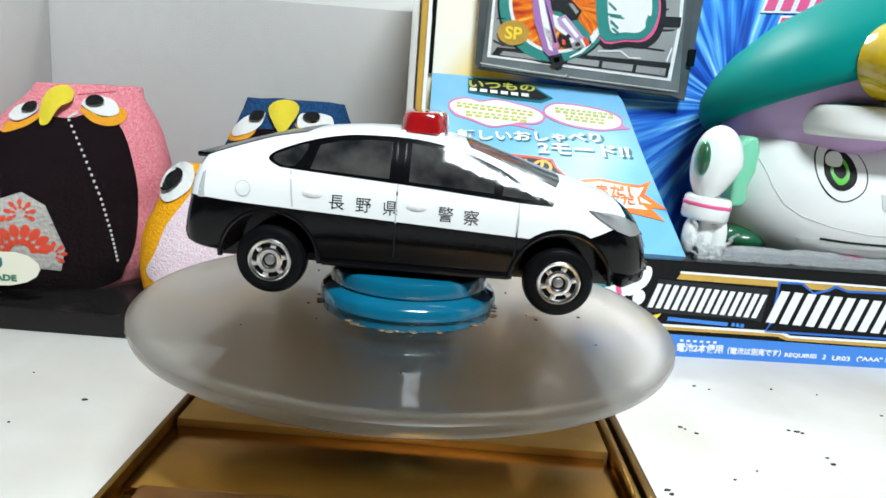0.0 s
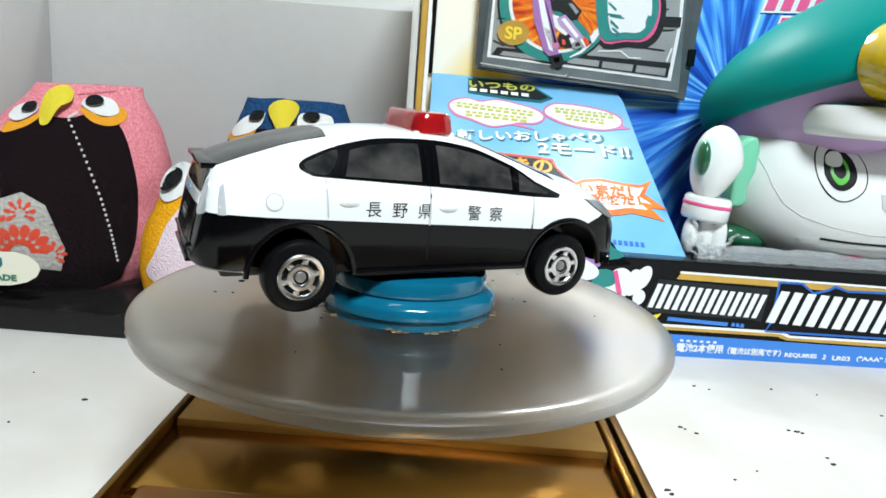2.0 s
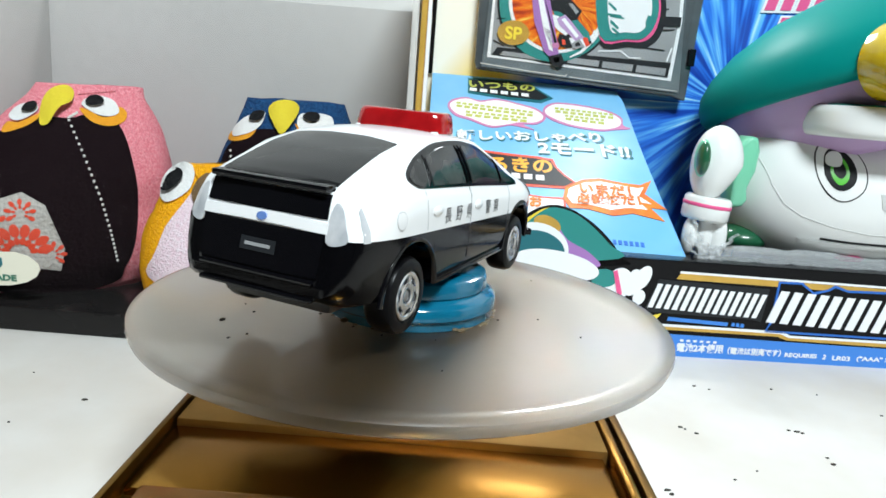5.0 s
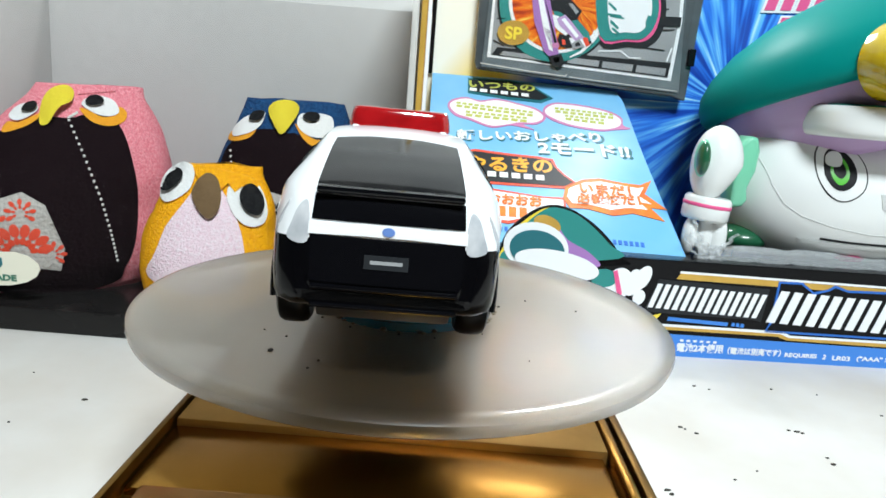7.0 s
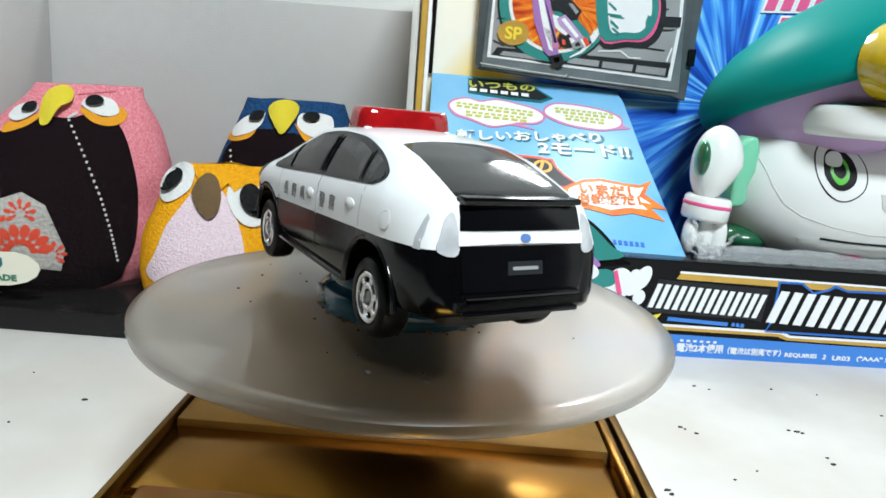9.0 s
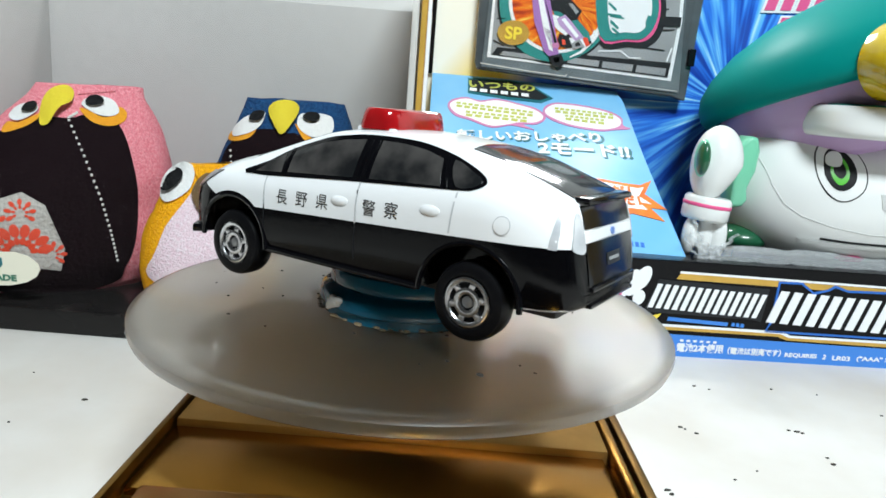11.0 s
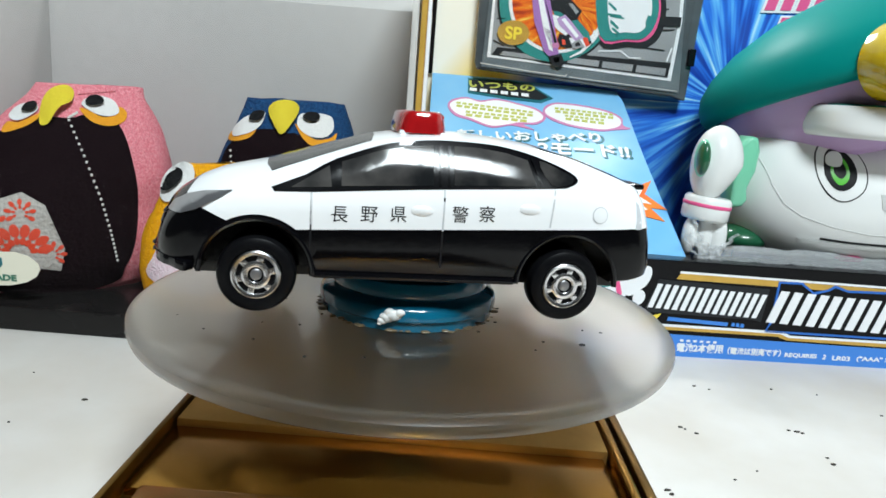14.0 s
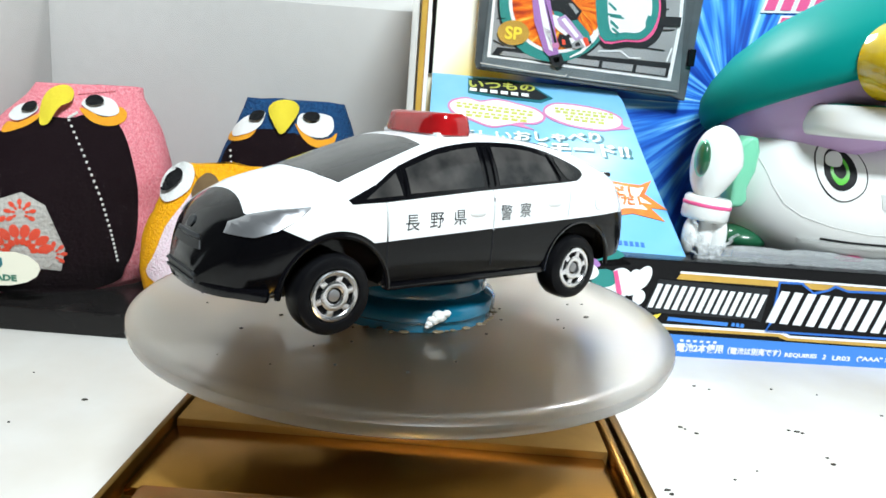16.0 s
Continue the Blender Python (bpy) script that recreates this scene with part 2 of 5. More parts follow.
PAMBER = mat("amber_print", (0.88, 0.36, 0.008), 0.4, stain=0.5, stain_scale=160, colour2=(0.90, 0.52, 0.03))
PYELLOW = mat("yellow_print", (0.86, 0.66, 0.05), 0.4)
POLIVE = mat("olive_yellow_print", (0.50, 0.52, 0.10), 0.4)
PROSE = mat("pale_rose_print", (0.62, 0.22, 0.42), 0.4)
PPINK = mat("pink_print", (0.82, 0.10, 0.28), 0.4)
PLILAC = mat("lilac_print", (0.38, 0.18, 0.48), 0.35)
PBLUE = mat("strong_blue_print", (0.02, 0.14, 0.55), 0.35)
PSKY = mat("sky_blue_print", (0.05, 0.23, 0.70), 0.35)
PGREY = mat("grey_panel_print", (0.34, 0.35, 0.36), 0.4, stain=0.5, stain_scale=60, colour2=(0.22, 0.23, 0.24))
PGOLD = mat("gold_foil_print", (0.66, 0.40, 0.08), 0.3, metal=0.2, stain=0.5, stain_scale=90, colour2=(0.42, 0.23, 0.03))
CASEK = mat("smoked_card_case", (0.055, 0.066, 0.075), 0.2, stain=0.6, stain_scale=45, colour2=(0.15, 0.17, 0.18), coat=0.5)
CASESTEP = mat("smoked_clear_plastic_step", (0.12, 0.145, 0.16), 0.2, stain=0.6, stain_scale=40, colour2=(0.26, 0.29, 0.30), coat=0.4)
TOYW = mat("white_toy_plastic", (0.78, 0.79, 0.78), 0.25, coat=0.25, rough_var=0.06)
TOYT = mat("teal_toy_plastic", (0.0, 0.205, 0.185), 0.48, spec=0.08, rough_var=0.06)
TOYL = mat("lilac_toy_plastic", (0.50, 0.33, 0.58), 0.35, rough_var=0.06)
TOYG = mat("mint_toy_plastic", (0.18, 0.55, 0.36), 0.3, coat=0.2, rough_var=0.06)
TOYGD = mat("green_toy_plastic", (0.012, 0.10, 0.045), 0.3, coat=0.3, rough_var=0.06)
TOYY = mat("clear_yellow_plastic", (0.70, 0.50, 0.01), 0.1, coat=0.5, stain=0.6, stain_scale=60, colour2=(0.30, 0.20, 0.01))
TOYGREY = mat("light_grey_toy_plastic", (0.55, 0.56, 0.55), 0.4)
ROOM = mat("dim_room_paint", (0.09, 0.086, 0.08), 0.9, stain=0.4, stain_scale=2)
LEDW = mat("lamp_cover", (0.85, 0.85, 0.83), 0.4)


# ---- mesh helpers; all in millimetres ----
def thing(name, label, category, x=0.0, y=0.0, z=0.0, rz=0.0, group="", kind="", rx=0.0, ry=0.0):
    ob = new(name)
    ob.empty_display_size = 0.01
    ob.matrix_world = pose(x * MM, y * MM, z * MM, rx, ry, rz)
    return tagged(ob, label, category, group, kind)


def mesh_of(name, bm, materials, smooth=True, angle=35):
    bmesh.ops.recalc_face_normals(bm, faces=bm.faces)
    bmesh.ops.scale(bm, vec=(MM, MM, MM), verts=bm.verts)
    me = bpy.data.meshes.new(name)
    bm.to_mesh(me)
    bm.free()
    for m in (materials if isinstance(materials, (list, tuple)) else [materials]):
        me.materials.append(m)
    if smooth:
        me.polygons.foreach_set("use_smooth", [True] * len(me.polygons))
        me.set_sharp_from_angle(angle=radians(angle))
    return me


def part(name, bm, material, parent, label="", m=None, smooth=True, angle=35):
    ob = new(name, mesh_of(name, bm, material, smooth, angle))
    if parent is not None:
        ob.parent = parent
    if m is not None:
        ob.matrix_local = m
    return tagged(ob, label)


def structure(name, bm, material, label, category):
    return tagged(part(name, bm, material, None), label, category, "", "structure")


def box(x0, x1, y0, y1, z0, z1, bevel=0.0, seg=2, bm=None):
    one = bmesh.new()
    bmesh.ops.create_cube(one, size=1.0)
    for v in one.verts:
        v.co = Vector(((x0 + x1) / 2 + v.co.x * (x1 - x0), (y0 + y1) / 2 + v.co.y * (y1 - y0), (z0 + z1) / 2 + v.co.z * (z1 - z0)))
    if bevel:
        bmesh.ops.bevel(one, geom=one.edges[:], offset=bevel, segments=seg, profile=0.6, affect="EDGES")
    if bm is None:
        return one
    return join(bm, one)


def join(bm, other, m=None):
    if m is not None:
        bmesh.ops.transform(other, matrix=m, verts=other.verts)
    me = bpy.data.meshes.new("tmp")
    other.to_mesh(me)
    other.free()
    bm.from_mesh(me)
    bpy.data.meshes.remove(me)
    return bm


def lathe(profile, n=48, bm=None, axis="z", m=None):
    """Turn (radius, height) points round the axis; closed where the radius is 0."""
    one = bmesh.new()
    rings = []
    for r, h in profile:
        if r < 1e-6:
            rings.append([one.verts.new((0, 0, h))])
        else:
            rings.append([one.verts.new((r * math.cos(2 * math.pi * i / n), r * math.sin(2 * math.pi * i / n), h)) for i in range(n)])
    for a, b in zip(rings, rings[1:]):
        for i in range(n):
            j = (i + 1) % n
            if len(a) == 1 and len(b) == 1:
                continue
            if len(a) == 1:
                one.faces.new((a[0], b[i], b[j]))
            elif len(b) == 1:
                one.faces.new((a[i], a[j], b[0]))
            else:
                one.faces.new((a[i], a[j], b[j], b[i]))
    if axis == "y":
        bmesh.ops.rotate(one, matrix=Matrix.Rotation(radians(-90), 3, "X"), verts=one.verts)
    if axis == "x":
        bmesh.ops.rotate(one, matrix=Matrix.Rotation(radians(90), 3, "Y"), verts=one.verts)
    if m is not None:
        bmesh.ops.transform(one, matrix=m, verts=one.verts)
    return one if bm is None else join(bm, one)


def prism(points, y0, y1, bevel=0.0, bm=None):
    """A flat outline in x and z, thick from y0 to y1."""
    one = bmesh.new()
    f = one.faces.new([one.verts.new((x, y0, z)) for x, z in points])
    r = bmesh.ops.extrude_face_region(one, geom=[f])
    bmesh.ops.translate(one, vec=(0, y1 - y0, 0), verts=[v for v in r["geom"] if isinstance(v, bmesh.types.BMVert)])
    if bevel:
        bmesh.ops.bevel(one, geom=one.edges[:], offset=bevel, segments=2, profile=0.6, affect="EDGES")
    return one if bm is None else join(bm, one)


def ellipse(cx, cz, rx, rz, n=28, turn=0.0):
    c, s = math.cos(radians(turn)), math.sin(radians(turn))
    out = []
    for i in range(n):
        a = 2 * math.pi * i / n
        u, v = rx * math.cos(a), rz * math.sin(a)
        out.append((cx + c * u - s * v, cz + s * u + c * v))
    return out


def sphere(cx, cy, cz, rx, ry, rz, seg=32, rings=18, bm=None, power=1.0):
    one = bmesh.new()
    bmesh.ops.create_uvsphere(one, u_segments=seg, v_segments=rings, radius=1.0)
    for v in one.verts:
        p = [math.copysign(abs(c) ** power, c) for c in v.co]
        v.co = Vector((cx + rx * p[0], cy + ry * p[1], cz + rz * p[2]))
    return one if bm is None else join(bm, one)


def tube(path, r, n=8, bm=None):
    one = bmesh.new()
    rings = []
    for i, p in enumerate(path):
        p = Vector(p)
        d = (Vector(path[min(i + 1, len(path) - 1)]) - Vector(path[max(i - 1, 0)])).normalized()
        q = d.to_track_quat("Z", "Y")
        rings.append([one.verts.new(p + q @ Vector((r * math.cos(2 * math.pi * k / n), r * math.sin(2 * math.pi * k / n), 0))) for k in range(n)])
    for a, b in zip(rings, rings[1:]):
        for k in range(n):
            one.faces.new((a[k], a[(k + 1) % n], b[(k + 1) % n], b[k]))
    one.faces.new(rings[0][::-1])
    one.faces.new(rings[-1])
    return one if bm is None else join(bm, one)


AXES = {"+x": (0, 1), "-x": (0, -1), "+y": (1, 1), "-y": (1, -1), "+z": (2, 1)}


def patch(tree, points, axis, off=0.12, depth=0.5, step=1.5, plump=0.0):
    """A thin panel that follows a body: the outline is laid on it along an axis, and its points are the other two coordinates in order."""
    k, sign = AXES[axis]
    others = [i for i in range(3) if i != k]
    one = bmesh.new()
    verts = []
    for p in points:
        co = [0.0, 0.0, 0.0]
        co[others[0]], co[others[1]] = p
        verts.append(one.verts.new(co))
    one.faces.new(verts)
    bmesh.ops.triangulate(one, faces=one.faces[:])
    for i in others:
        lo, hi = min(v.co[i] for v in one.verts), max(v.co[i] for v in one.verts)
        cuts = int((hi - lo) / step)
        for c in range(1, cuts + 1):
            at, no = [0.0] * 3, [0.0] * 3
            at[i], no[i] = lo + (hi - lo) * c / (cuts + 1), 1.0
            bmesh.ops.bisect_plane(one, geom=one.verts[:] + one.edges[:] + one.faces[:], plane_co=at, plane_no=no)
    away = Vector((0, 0, 0))
    away[k] = sign
    mid = [sum(p[i] for p in points) / len(points) for i in (0, 1)]
    size = [max(abs(p[i] - mid[i]) for p in points) for i in (0, 1)]
    rise = {}
    for v in one.verts:
        far = sum(((v.co[others[i]] - mid[i]) / size[i]) ** 2 for i in (0, 1))
        rise[v] = plump * max(0.0, 1 - far * 0.8)
    missed, landed = [], []
    for v in one.verts:
        o = v.co + away * 200
        hit, normal, _, _ = tree.ray_cast(o, -away)
        if hit is None:
            missed.append(v)
            continue
        landed.append((v.co.copy(), hit[k]))
        v.co = hit + (away + normal).normalized() * (off + rise[v])
    for v in missed:
        v.co[k] = min(landed, key=lambda q: (q[0] - v.co).length)[1] + sign * off
    r = bmesh.ops.extrude_face_region(one, geom=one.faces[:])
    bmesh.ops.translate(one, vec=-away * depth, verts=[v for v in r["geom"] if isinstance(v, bmesh.types.BMVert)])
    return one


def soft(points, n=4):
    """A closed outline with its corners rounded through the points."""
    out, m = [], len(points)
    for i in range(m):
        p0, p1, p2, p3 = (points[(i + k - 1) % m] for k in range(4))
        for j in range(n):
            t = j / n
            out.append(tuple(0.5 * (2 * b + (c - a) * t + (2 * a - 5 * b + 4 * c - d) * t * t + (3 * b - a - 3 * c + d) * t ** 3) for a, b, c, d in zip(p0, p1, p2, p3)))
    return out


def writing(text, size, extrude=0.03, bold=0.0):
    """Words as a mesh in x and y, centred, in the built-in font."""
    cu = bpy.data.curves.new("writing", "FONT")
    cu.body, cu.size, cu.extrude, cu.align_x, cu.align_y = text, size, extrude, "CENTER", "CENTER"
    cu.resolution_u, cu.offset = 3, size * bold
    ob = bpy.data.objects.new("writing", cu)
    scene.collection.objects.link(ob)
    me = bpy.data.meshes.new_from_object(ob.evaluated_get(bpy.context.evaluated_depsgraph_get()))
    bpy.data.objects.remove(ob)
    one = bmesh.new()
    one.from_mesh(me)
    bpy.data.meshes.remove(me)
    return one


def outline_tree(bm):
    from mathutils.bvhtree import BVHTree
    return BVHTree.FromBMesh(bm)


def place(ob, m):
    """Set a part by its pose in the room (millimetres turned to metres)."""
    m = m.copy()
    m.translation = m.translation * MM
    ob.matrix_local = ob.parent.matrix_basis.inverted() @ m
    return ob


def flat(points, lift, thick=0.25):
    return prism(points, -lift - thick, -lift + 0.05)


def sign(text, a, b, height, lift, squash=0.94):
    """Words from a to b on a board whose front looks to -y, that high."""
    one = writing(text, 10.0, 0.6, 0.030)
    xs, ys = [v.co.x for v in one.verts], [v.co.y for v in one.verts]
    if not xs:
        return one
    w, h, mx, my = max(xs) - min(xs), max(ys) - min(ys), (max(xs) + min(xs)) / 2, (max(ys) + min(ys)) / 2
    length = math.hypot(b[0] - a[0], b[1] - a[1])
    bmesh.ops.translate(one, vec=(-mx, -my, 0), verts=one.verts)
    bmesh.ops.scale(one, vec=(length * squash / w, height / h, 0.15), verts=one.verts)
    beta = math.atan2(b[1] - a[1], b[0] - a[0])
    m = Matrix.Translation(((a[0] + b[0]) / 2, -lift - 0.08, (a[1] + b[1]) / 2)) @ Matrix.Rotation(-beta, 4, "Y") @ Matrix.Rotation(radians(90), 4, "X")
    bmesh.ops.transform(one, matrix=m, verts=one.verts)
    return one


def bars(a, b, count, height, lift, lean=0.0, fill=0.82, thick=0.2):
    """A row of plain upright bars from a to b, in place of letters."""
    out = []
    for i in range(count):
        f0, f1 = (i + (1 - fill) / 2) / count, (i + (1 + fill) / 2) / count
        p = [(a[0] + (b[0] - a[0]) * f, a[1] + (b[1] - a[1]) * f) for f in (f0, f1)]
        h = height / 2
        quad = [(p[0][0] - lean * h, p[0][1] - h), (p[1][0] - lean * h, p[1][1] - h), (p[1][0] + lean * h, p[1][1] + h), (p[0][0] + lean * h, p[0][1] + h)]
        out.append(prism(quad, -lift - thick, -lift + 0.05))
    return out


def row_of(m, parent, name, pieces, material, label_=""):
    for piece in pieces:
        place(part(name, piece, material, parent, label_, smooth=False), m)


# ---- the shelf ----
structure("floor", box(-330, 520, -260, 222, -18, 0), FLOOR, "worn white laminate shelf board with dirt specks", "floor")
structure("wall_back", box(-330, 520, 222, 240, 0, 480), WALL, "plain white back board of the shelf", "wall")
structure("wall_left", box(-348, -330, 60, 240, -18, 480), WALL, "plain white side board of the shelf", "wall")
structure("wall_right", box(520, 538, -140, 240, -18, 480), WALL, "plain white side board of the shelf", "wall")
structure("wall_room_back", box(-700, 800, 242, 262, -120, 760), ROOM, "plain dim room wall behind the shelf", "wall")
structure("wall_room_front", box(-700, 800, -1020, -1000, -120, 760), ROOM, "plain dim wall across the room", "wall")
structure("wall_room_left", box(-720, -700, -1000, 242, -120, 760), ROOM, "plain dim side wall of the room", "wall")
structure("wall_room_right", box(800, 820, -1000, 242, -120, 760), ROOM, "plain dim side wall of the room", "wall")
structure("floor_room", box(-700, 800, -1000, 242, -140, -120), ROOM, "plain dim surface below the shelf", "floor")
structure("ceiling", box(-700, 800, -1000, 242, 760, 780), ROOM, "plain dim room ceiling", "ceiling")

random.seed(4)
bm = bmesh.new()
for x, y, r in [(-78.2, 38.3, 1.0), (70.3, 49.2, 0.7), (71.1, 48.4, 0.5), (73.3, 46.4, 0.6), (101.7, 52.0, 0.9), (99.6, 52.3, 0.6), (102.8, 51.3, 0.5), (102.5, 35.8, 0.8), (132.9, 66.6, 0.6), (102.7, 38.7, 0.5), (57.3, 18.5, 0.9), (58.0, 16.9, 0.7), (107.6, 79.8, 0.4), (83.4, 77.5, 0.5), (87.4, 75.9, 0.4), (-88.1, 24.8, 0.4), (74.5, 25.0, 0.4), (81.5, 29.6, 0.3), (-98.2, 50.9, 0.3), (120.5, 78.2, 0.3)]:
    n = random.randint(5, 7)
    pts = [(x + r * random.uniform(0.5, 1.3) * math.cos(6.283 * i / n), y + 0.6 * r * random.uniform(0.5, 1.2) * math.sin(6.283 * i / n)) for i in range(n)]
    one = bmesh.new()
    f = one.faces.new([one.verts.new((px, py, 0.02)) for px, py in pts])
    e = bmesh.ops.extrude_face_region(one, geom=[f])
    bmesh.ops.translate(one, vec=(0, 0, 0.25), verts=[v for v in e["geom"] if isinstance(v, bmesh.types.BMVert)])
    join(bm, one)
tagged(part("dirt_specks", bm, DARKBIT, None, smooth=False), "dark specks of dirt lying on the white shelf", "dirt", "", "stuff")

lamp = thing("hanging_lamp", "flat white lamp panel hanging from the ceiling", "lamp", 130, -360, 760)
place(part("housing", box(-110, 110, -70, 70, 3, 16, 2), LEDW, lamp), look((130, -360, 590), (80, 60, 0)))
part("rod", lathe([(0, -160), (4, -160), (4, 0), (0, 0)], 16), BLACKPL, lamp)
clip = thing("clip_lamp", "small white clip lamp on the back board", "lamp", 74, 222, 188)
part("housing", box(-26, 26, -24, -2, 2, 12, 1.5), LEDW, clip)
part("clip_arm", box(-4, 4, -4, 0, -2, 14, 1), BLACKPL, clip)

# ---- turntable: gold base, frosted disc, blue bottle lid ----
base = thing("turntable", "gold plated plastic turntable with stepped edges", "turntable", 1.7, 0, 0)
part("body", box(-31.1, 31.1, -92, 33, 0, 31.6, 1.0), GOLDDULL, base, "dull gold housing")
part("top_plate", box(-30.0, 28.0, -30.0, 31.5, 31.4, 33.6, 0.3), GOLDPLATE, base, "brushed gold raised plate")
part("front_panel", box(-30.0, 27.4, -45.0, -30.1, 31.4, 32.6, 0.2), GOLD, base, "bright mirror-like gold panel")
part("step", box(-28.0, 26.0, -90, -45.1, 31.4, 33.2, 0.3), GOLD, base)
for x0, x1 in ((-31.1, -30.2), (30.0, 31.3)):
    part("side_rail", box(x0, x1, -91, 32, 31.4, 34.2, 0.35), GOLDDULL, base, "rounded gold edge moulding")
part("inner_rail", box(28.2, 29.5, -90, 32, 31.4, 34.0, 0.4), GOLD, base, "bright gold inner moulding")
part("spindle", lathe([(0, 33.8), (8, 33.8), (8, 40.0), (0, 40.0)], 32), BLACKPL, base, m=pose(-1.7 * MM, 0, 0))

disc = thing("turntable_disc", "frosted milky plastic disc on a gold turntable", "turntable disc", 0, 0, 45)
part("plate", lathe([(0, -2.3), (30, -2.15), (40.0, -1.9), (41.6, -1.6), (42.8, -1.5), (43.7, -1.7), (44.25, -2.2), (44.4, -2.9), (44.1, -3.8), (43.0, -4.5), (41.0, -4.8), (30, -4.9), (0, -4.9)], 144), DISC, disc, "frosted milky plate with a rounded rim")
bm = bmesh.new()
random.seed(9)
for i in range(26):
    r, an = random.uniform(15.5, 40), random.uniform(0, 6.283)
    s = random.uniform(0.12, 0.4)
    sphere(r * math.cos(an), r * math.sin(an), -2.05, s, s * random.uniform(0.6, 1.0), 0.12, 6, 4, bm)
sphere(31 * math.cos(2.6), 31 * math.sin(2.6), -2.0, 0.6, 0.4, 0.2, 7, 5, bm)
part("dirt", bm, DARKBIT, disc, "tiny dark specks of dirt")
lid = thing("bottle_lid", "glossy blue plastic bottle lid glued on the disc", "bottle lid", 0, 0, 45)
prof = [(0, 5.2), (12.2, 5.2), (12.9, 4.9), (13.2, 4.2), (13.2, 2.7), (12.9, 2.4), (13.4, 2.1), (14.5, 1.6), (14.9, 1.0), (14.9, -0.4), (14.4, -0.8), (14.4, -2.1), (0, -2.1)]
part("shell", lathe(prof, 72), CAPBLUE, lid)
bm = bmesh.new()
random.seed(12)
for i in range(60):
    an = 6.283 * random.random()
    s = random.uniform(0.15, 0.5)
    sphere(14.9 * math.cos(an), 14.9 * math.sin(an), -2.0 + random.uniform(-0.1, 0.9) * s, s * 1.7, s * 1.2, s * random.uniform(0.25, 0.6), 8, 6, bm)
part("glue", bm, GLUE, lid, "rough ring of yellowed glue")
bm = bmesh.new()
for k, (dx, dz, s) in enumerate(((0, 0, 1.2), (0.9, -0.4, 1.1), (1.7, -1.0, 0.8), (-0.9, 0.45, 0.8), (0.6, 0.4, 0.9), (1.6, -0.3, 0.6), (2.1, -1.5, 0.4))):
    an = 1.416 - dx / 15.0
    sphere(15.0 * math.cos(an), 15.0 * math.sin(an), 0.6 + dz, s, 0.45, s * 0.75, 8, 6, bm)
part("paint_blob", bm, WHITEBIT, lid, "dried white paint blob")


# ---- the toy police car ----
def curve(points):
    xs, ys = [p[0] for p in points], [p[1] for p in points]

    def f(x):
        s = 0.0
        for d, w in ((-0.7, 1), (-0.35, 2), (0, 3), (0.35, 2), (0.7, 1)):
            s += w * float(np.interp(x + d, xs, ys))
        return s / 9
    return f


Z_TOP = curve([(-37.3, 10.5), (-36.8, 13.5), (-36.0, 17.5), (-35.2, 20.6), (-34.4, 22.0), (-30.4, 23.6), (-25.2, 25.2), (-21.2, 26.1), (-18.3, 26.8), (-15.4, 27.2), (-10.6, 27.7), (-6, 27.9), (0, 27.8), (3.1, 27.4), (6.6, 26.8), (11.8, 25.2), (16.1, 23.8), (22.0, 21.9), (24.5, 21.3), (28.7, 20.3), (32.0, 18.9), (34.9, 16.9), (36.6, 14.5), (37.4, 12.3), (37.8, 10.0)])
Z_EDGE = curve([(-37.3, 9.8), (-36.8, 12.8), (-36.0, 16.6), (-35.0, 20.0), (-34.0, 21.6), (-30, 23.0), (-23, 25.3), (-15, 26.7), (-8, 27.1), (-2, 27.1), (4, 26.7), (6.8, 26.0), (14, 23.4), (21.7, 20.5), (25, 19.7), (29, 18.4), (33, 16.4), (35.2, 14.9), (36.8, 12.2), (37.8, 9.0)])
Y_EDGE = curve([(-37.3, 7.6), (-34, 9.4), (-25, 9.9), (-15, 10.0), (-3, 9.9), (7, 10.2), (14, 10.8), (20, 11.4), (29, 10.8), (33, 9.6), (35.5, 7.8), (36.8, 6.0), (37.8, 4.0)])
Z_SH = curve([(-37.3, 9.0), (-36.8, 11.8), (-36.0, 15.3), (-35, 18.4), (-33.5, 20.2), (-30, 21.0), (-19, 21.2), (19.8, 18.5), (25, 18.1), (29, 17.0), (33, 15.0), (35.2, 13.3), (36.8, 11.0), (37.8, 8.6)])
W_MAX = curve([(-37.3, 9.2), (-36.8, 11.0), (-36.0, 12.2), (-34.6, 13.2), (-32, 13.9), (-28, 14.4), (-24, 14.5), (26, 14.5), (29, 14.2), (31.5, 13.5), (33.5, 12.4), (35.2, 10.8), (36.3, 9.2), (37.2, 7.2), (37.8, 5.2)])
Z_LOW = curve([(-37.3, 8.6), (-36, 7.9), (-33, 7.4), (-28, 7.1), (-15, 7.1), (15, 7.1), (28, 7.3), (32, 7.1), (35, 6.9), (37.8, 7.5)])


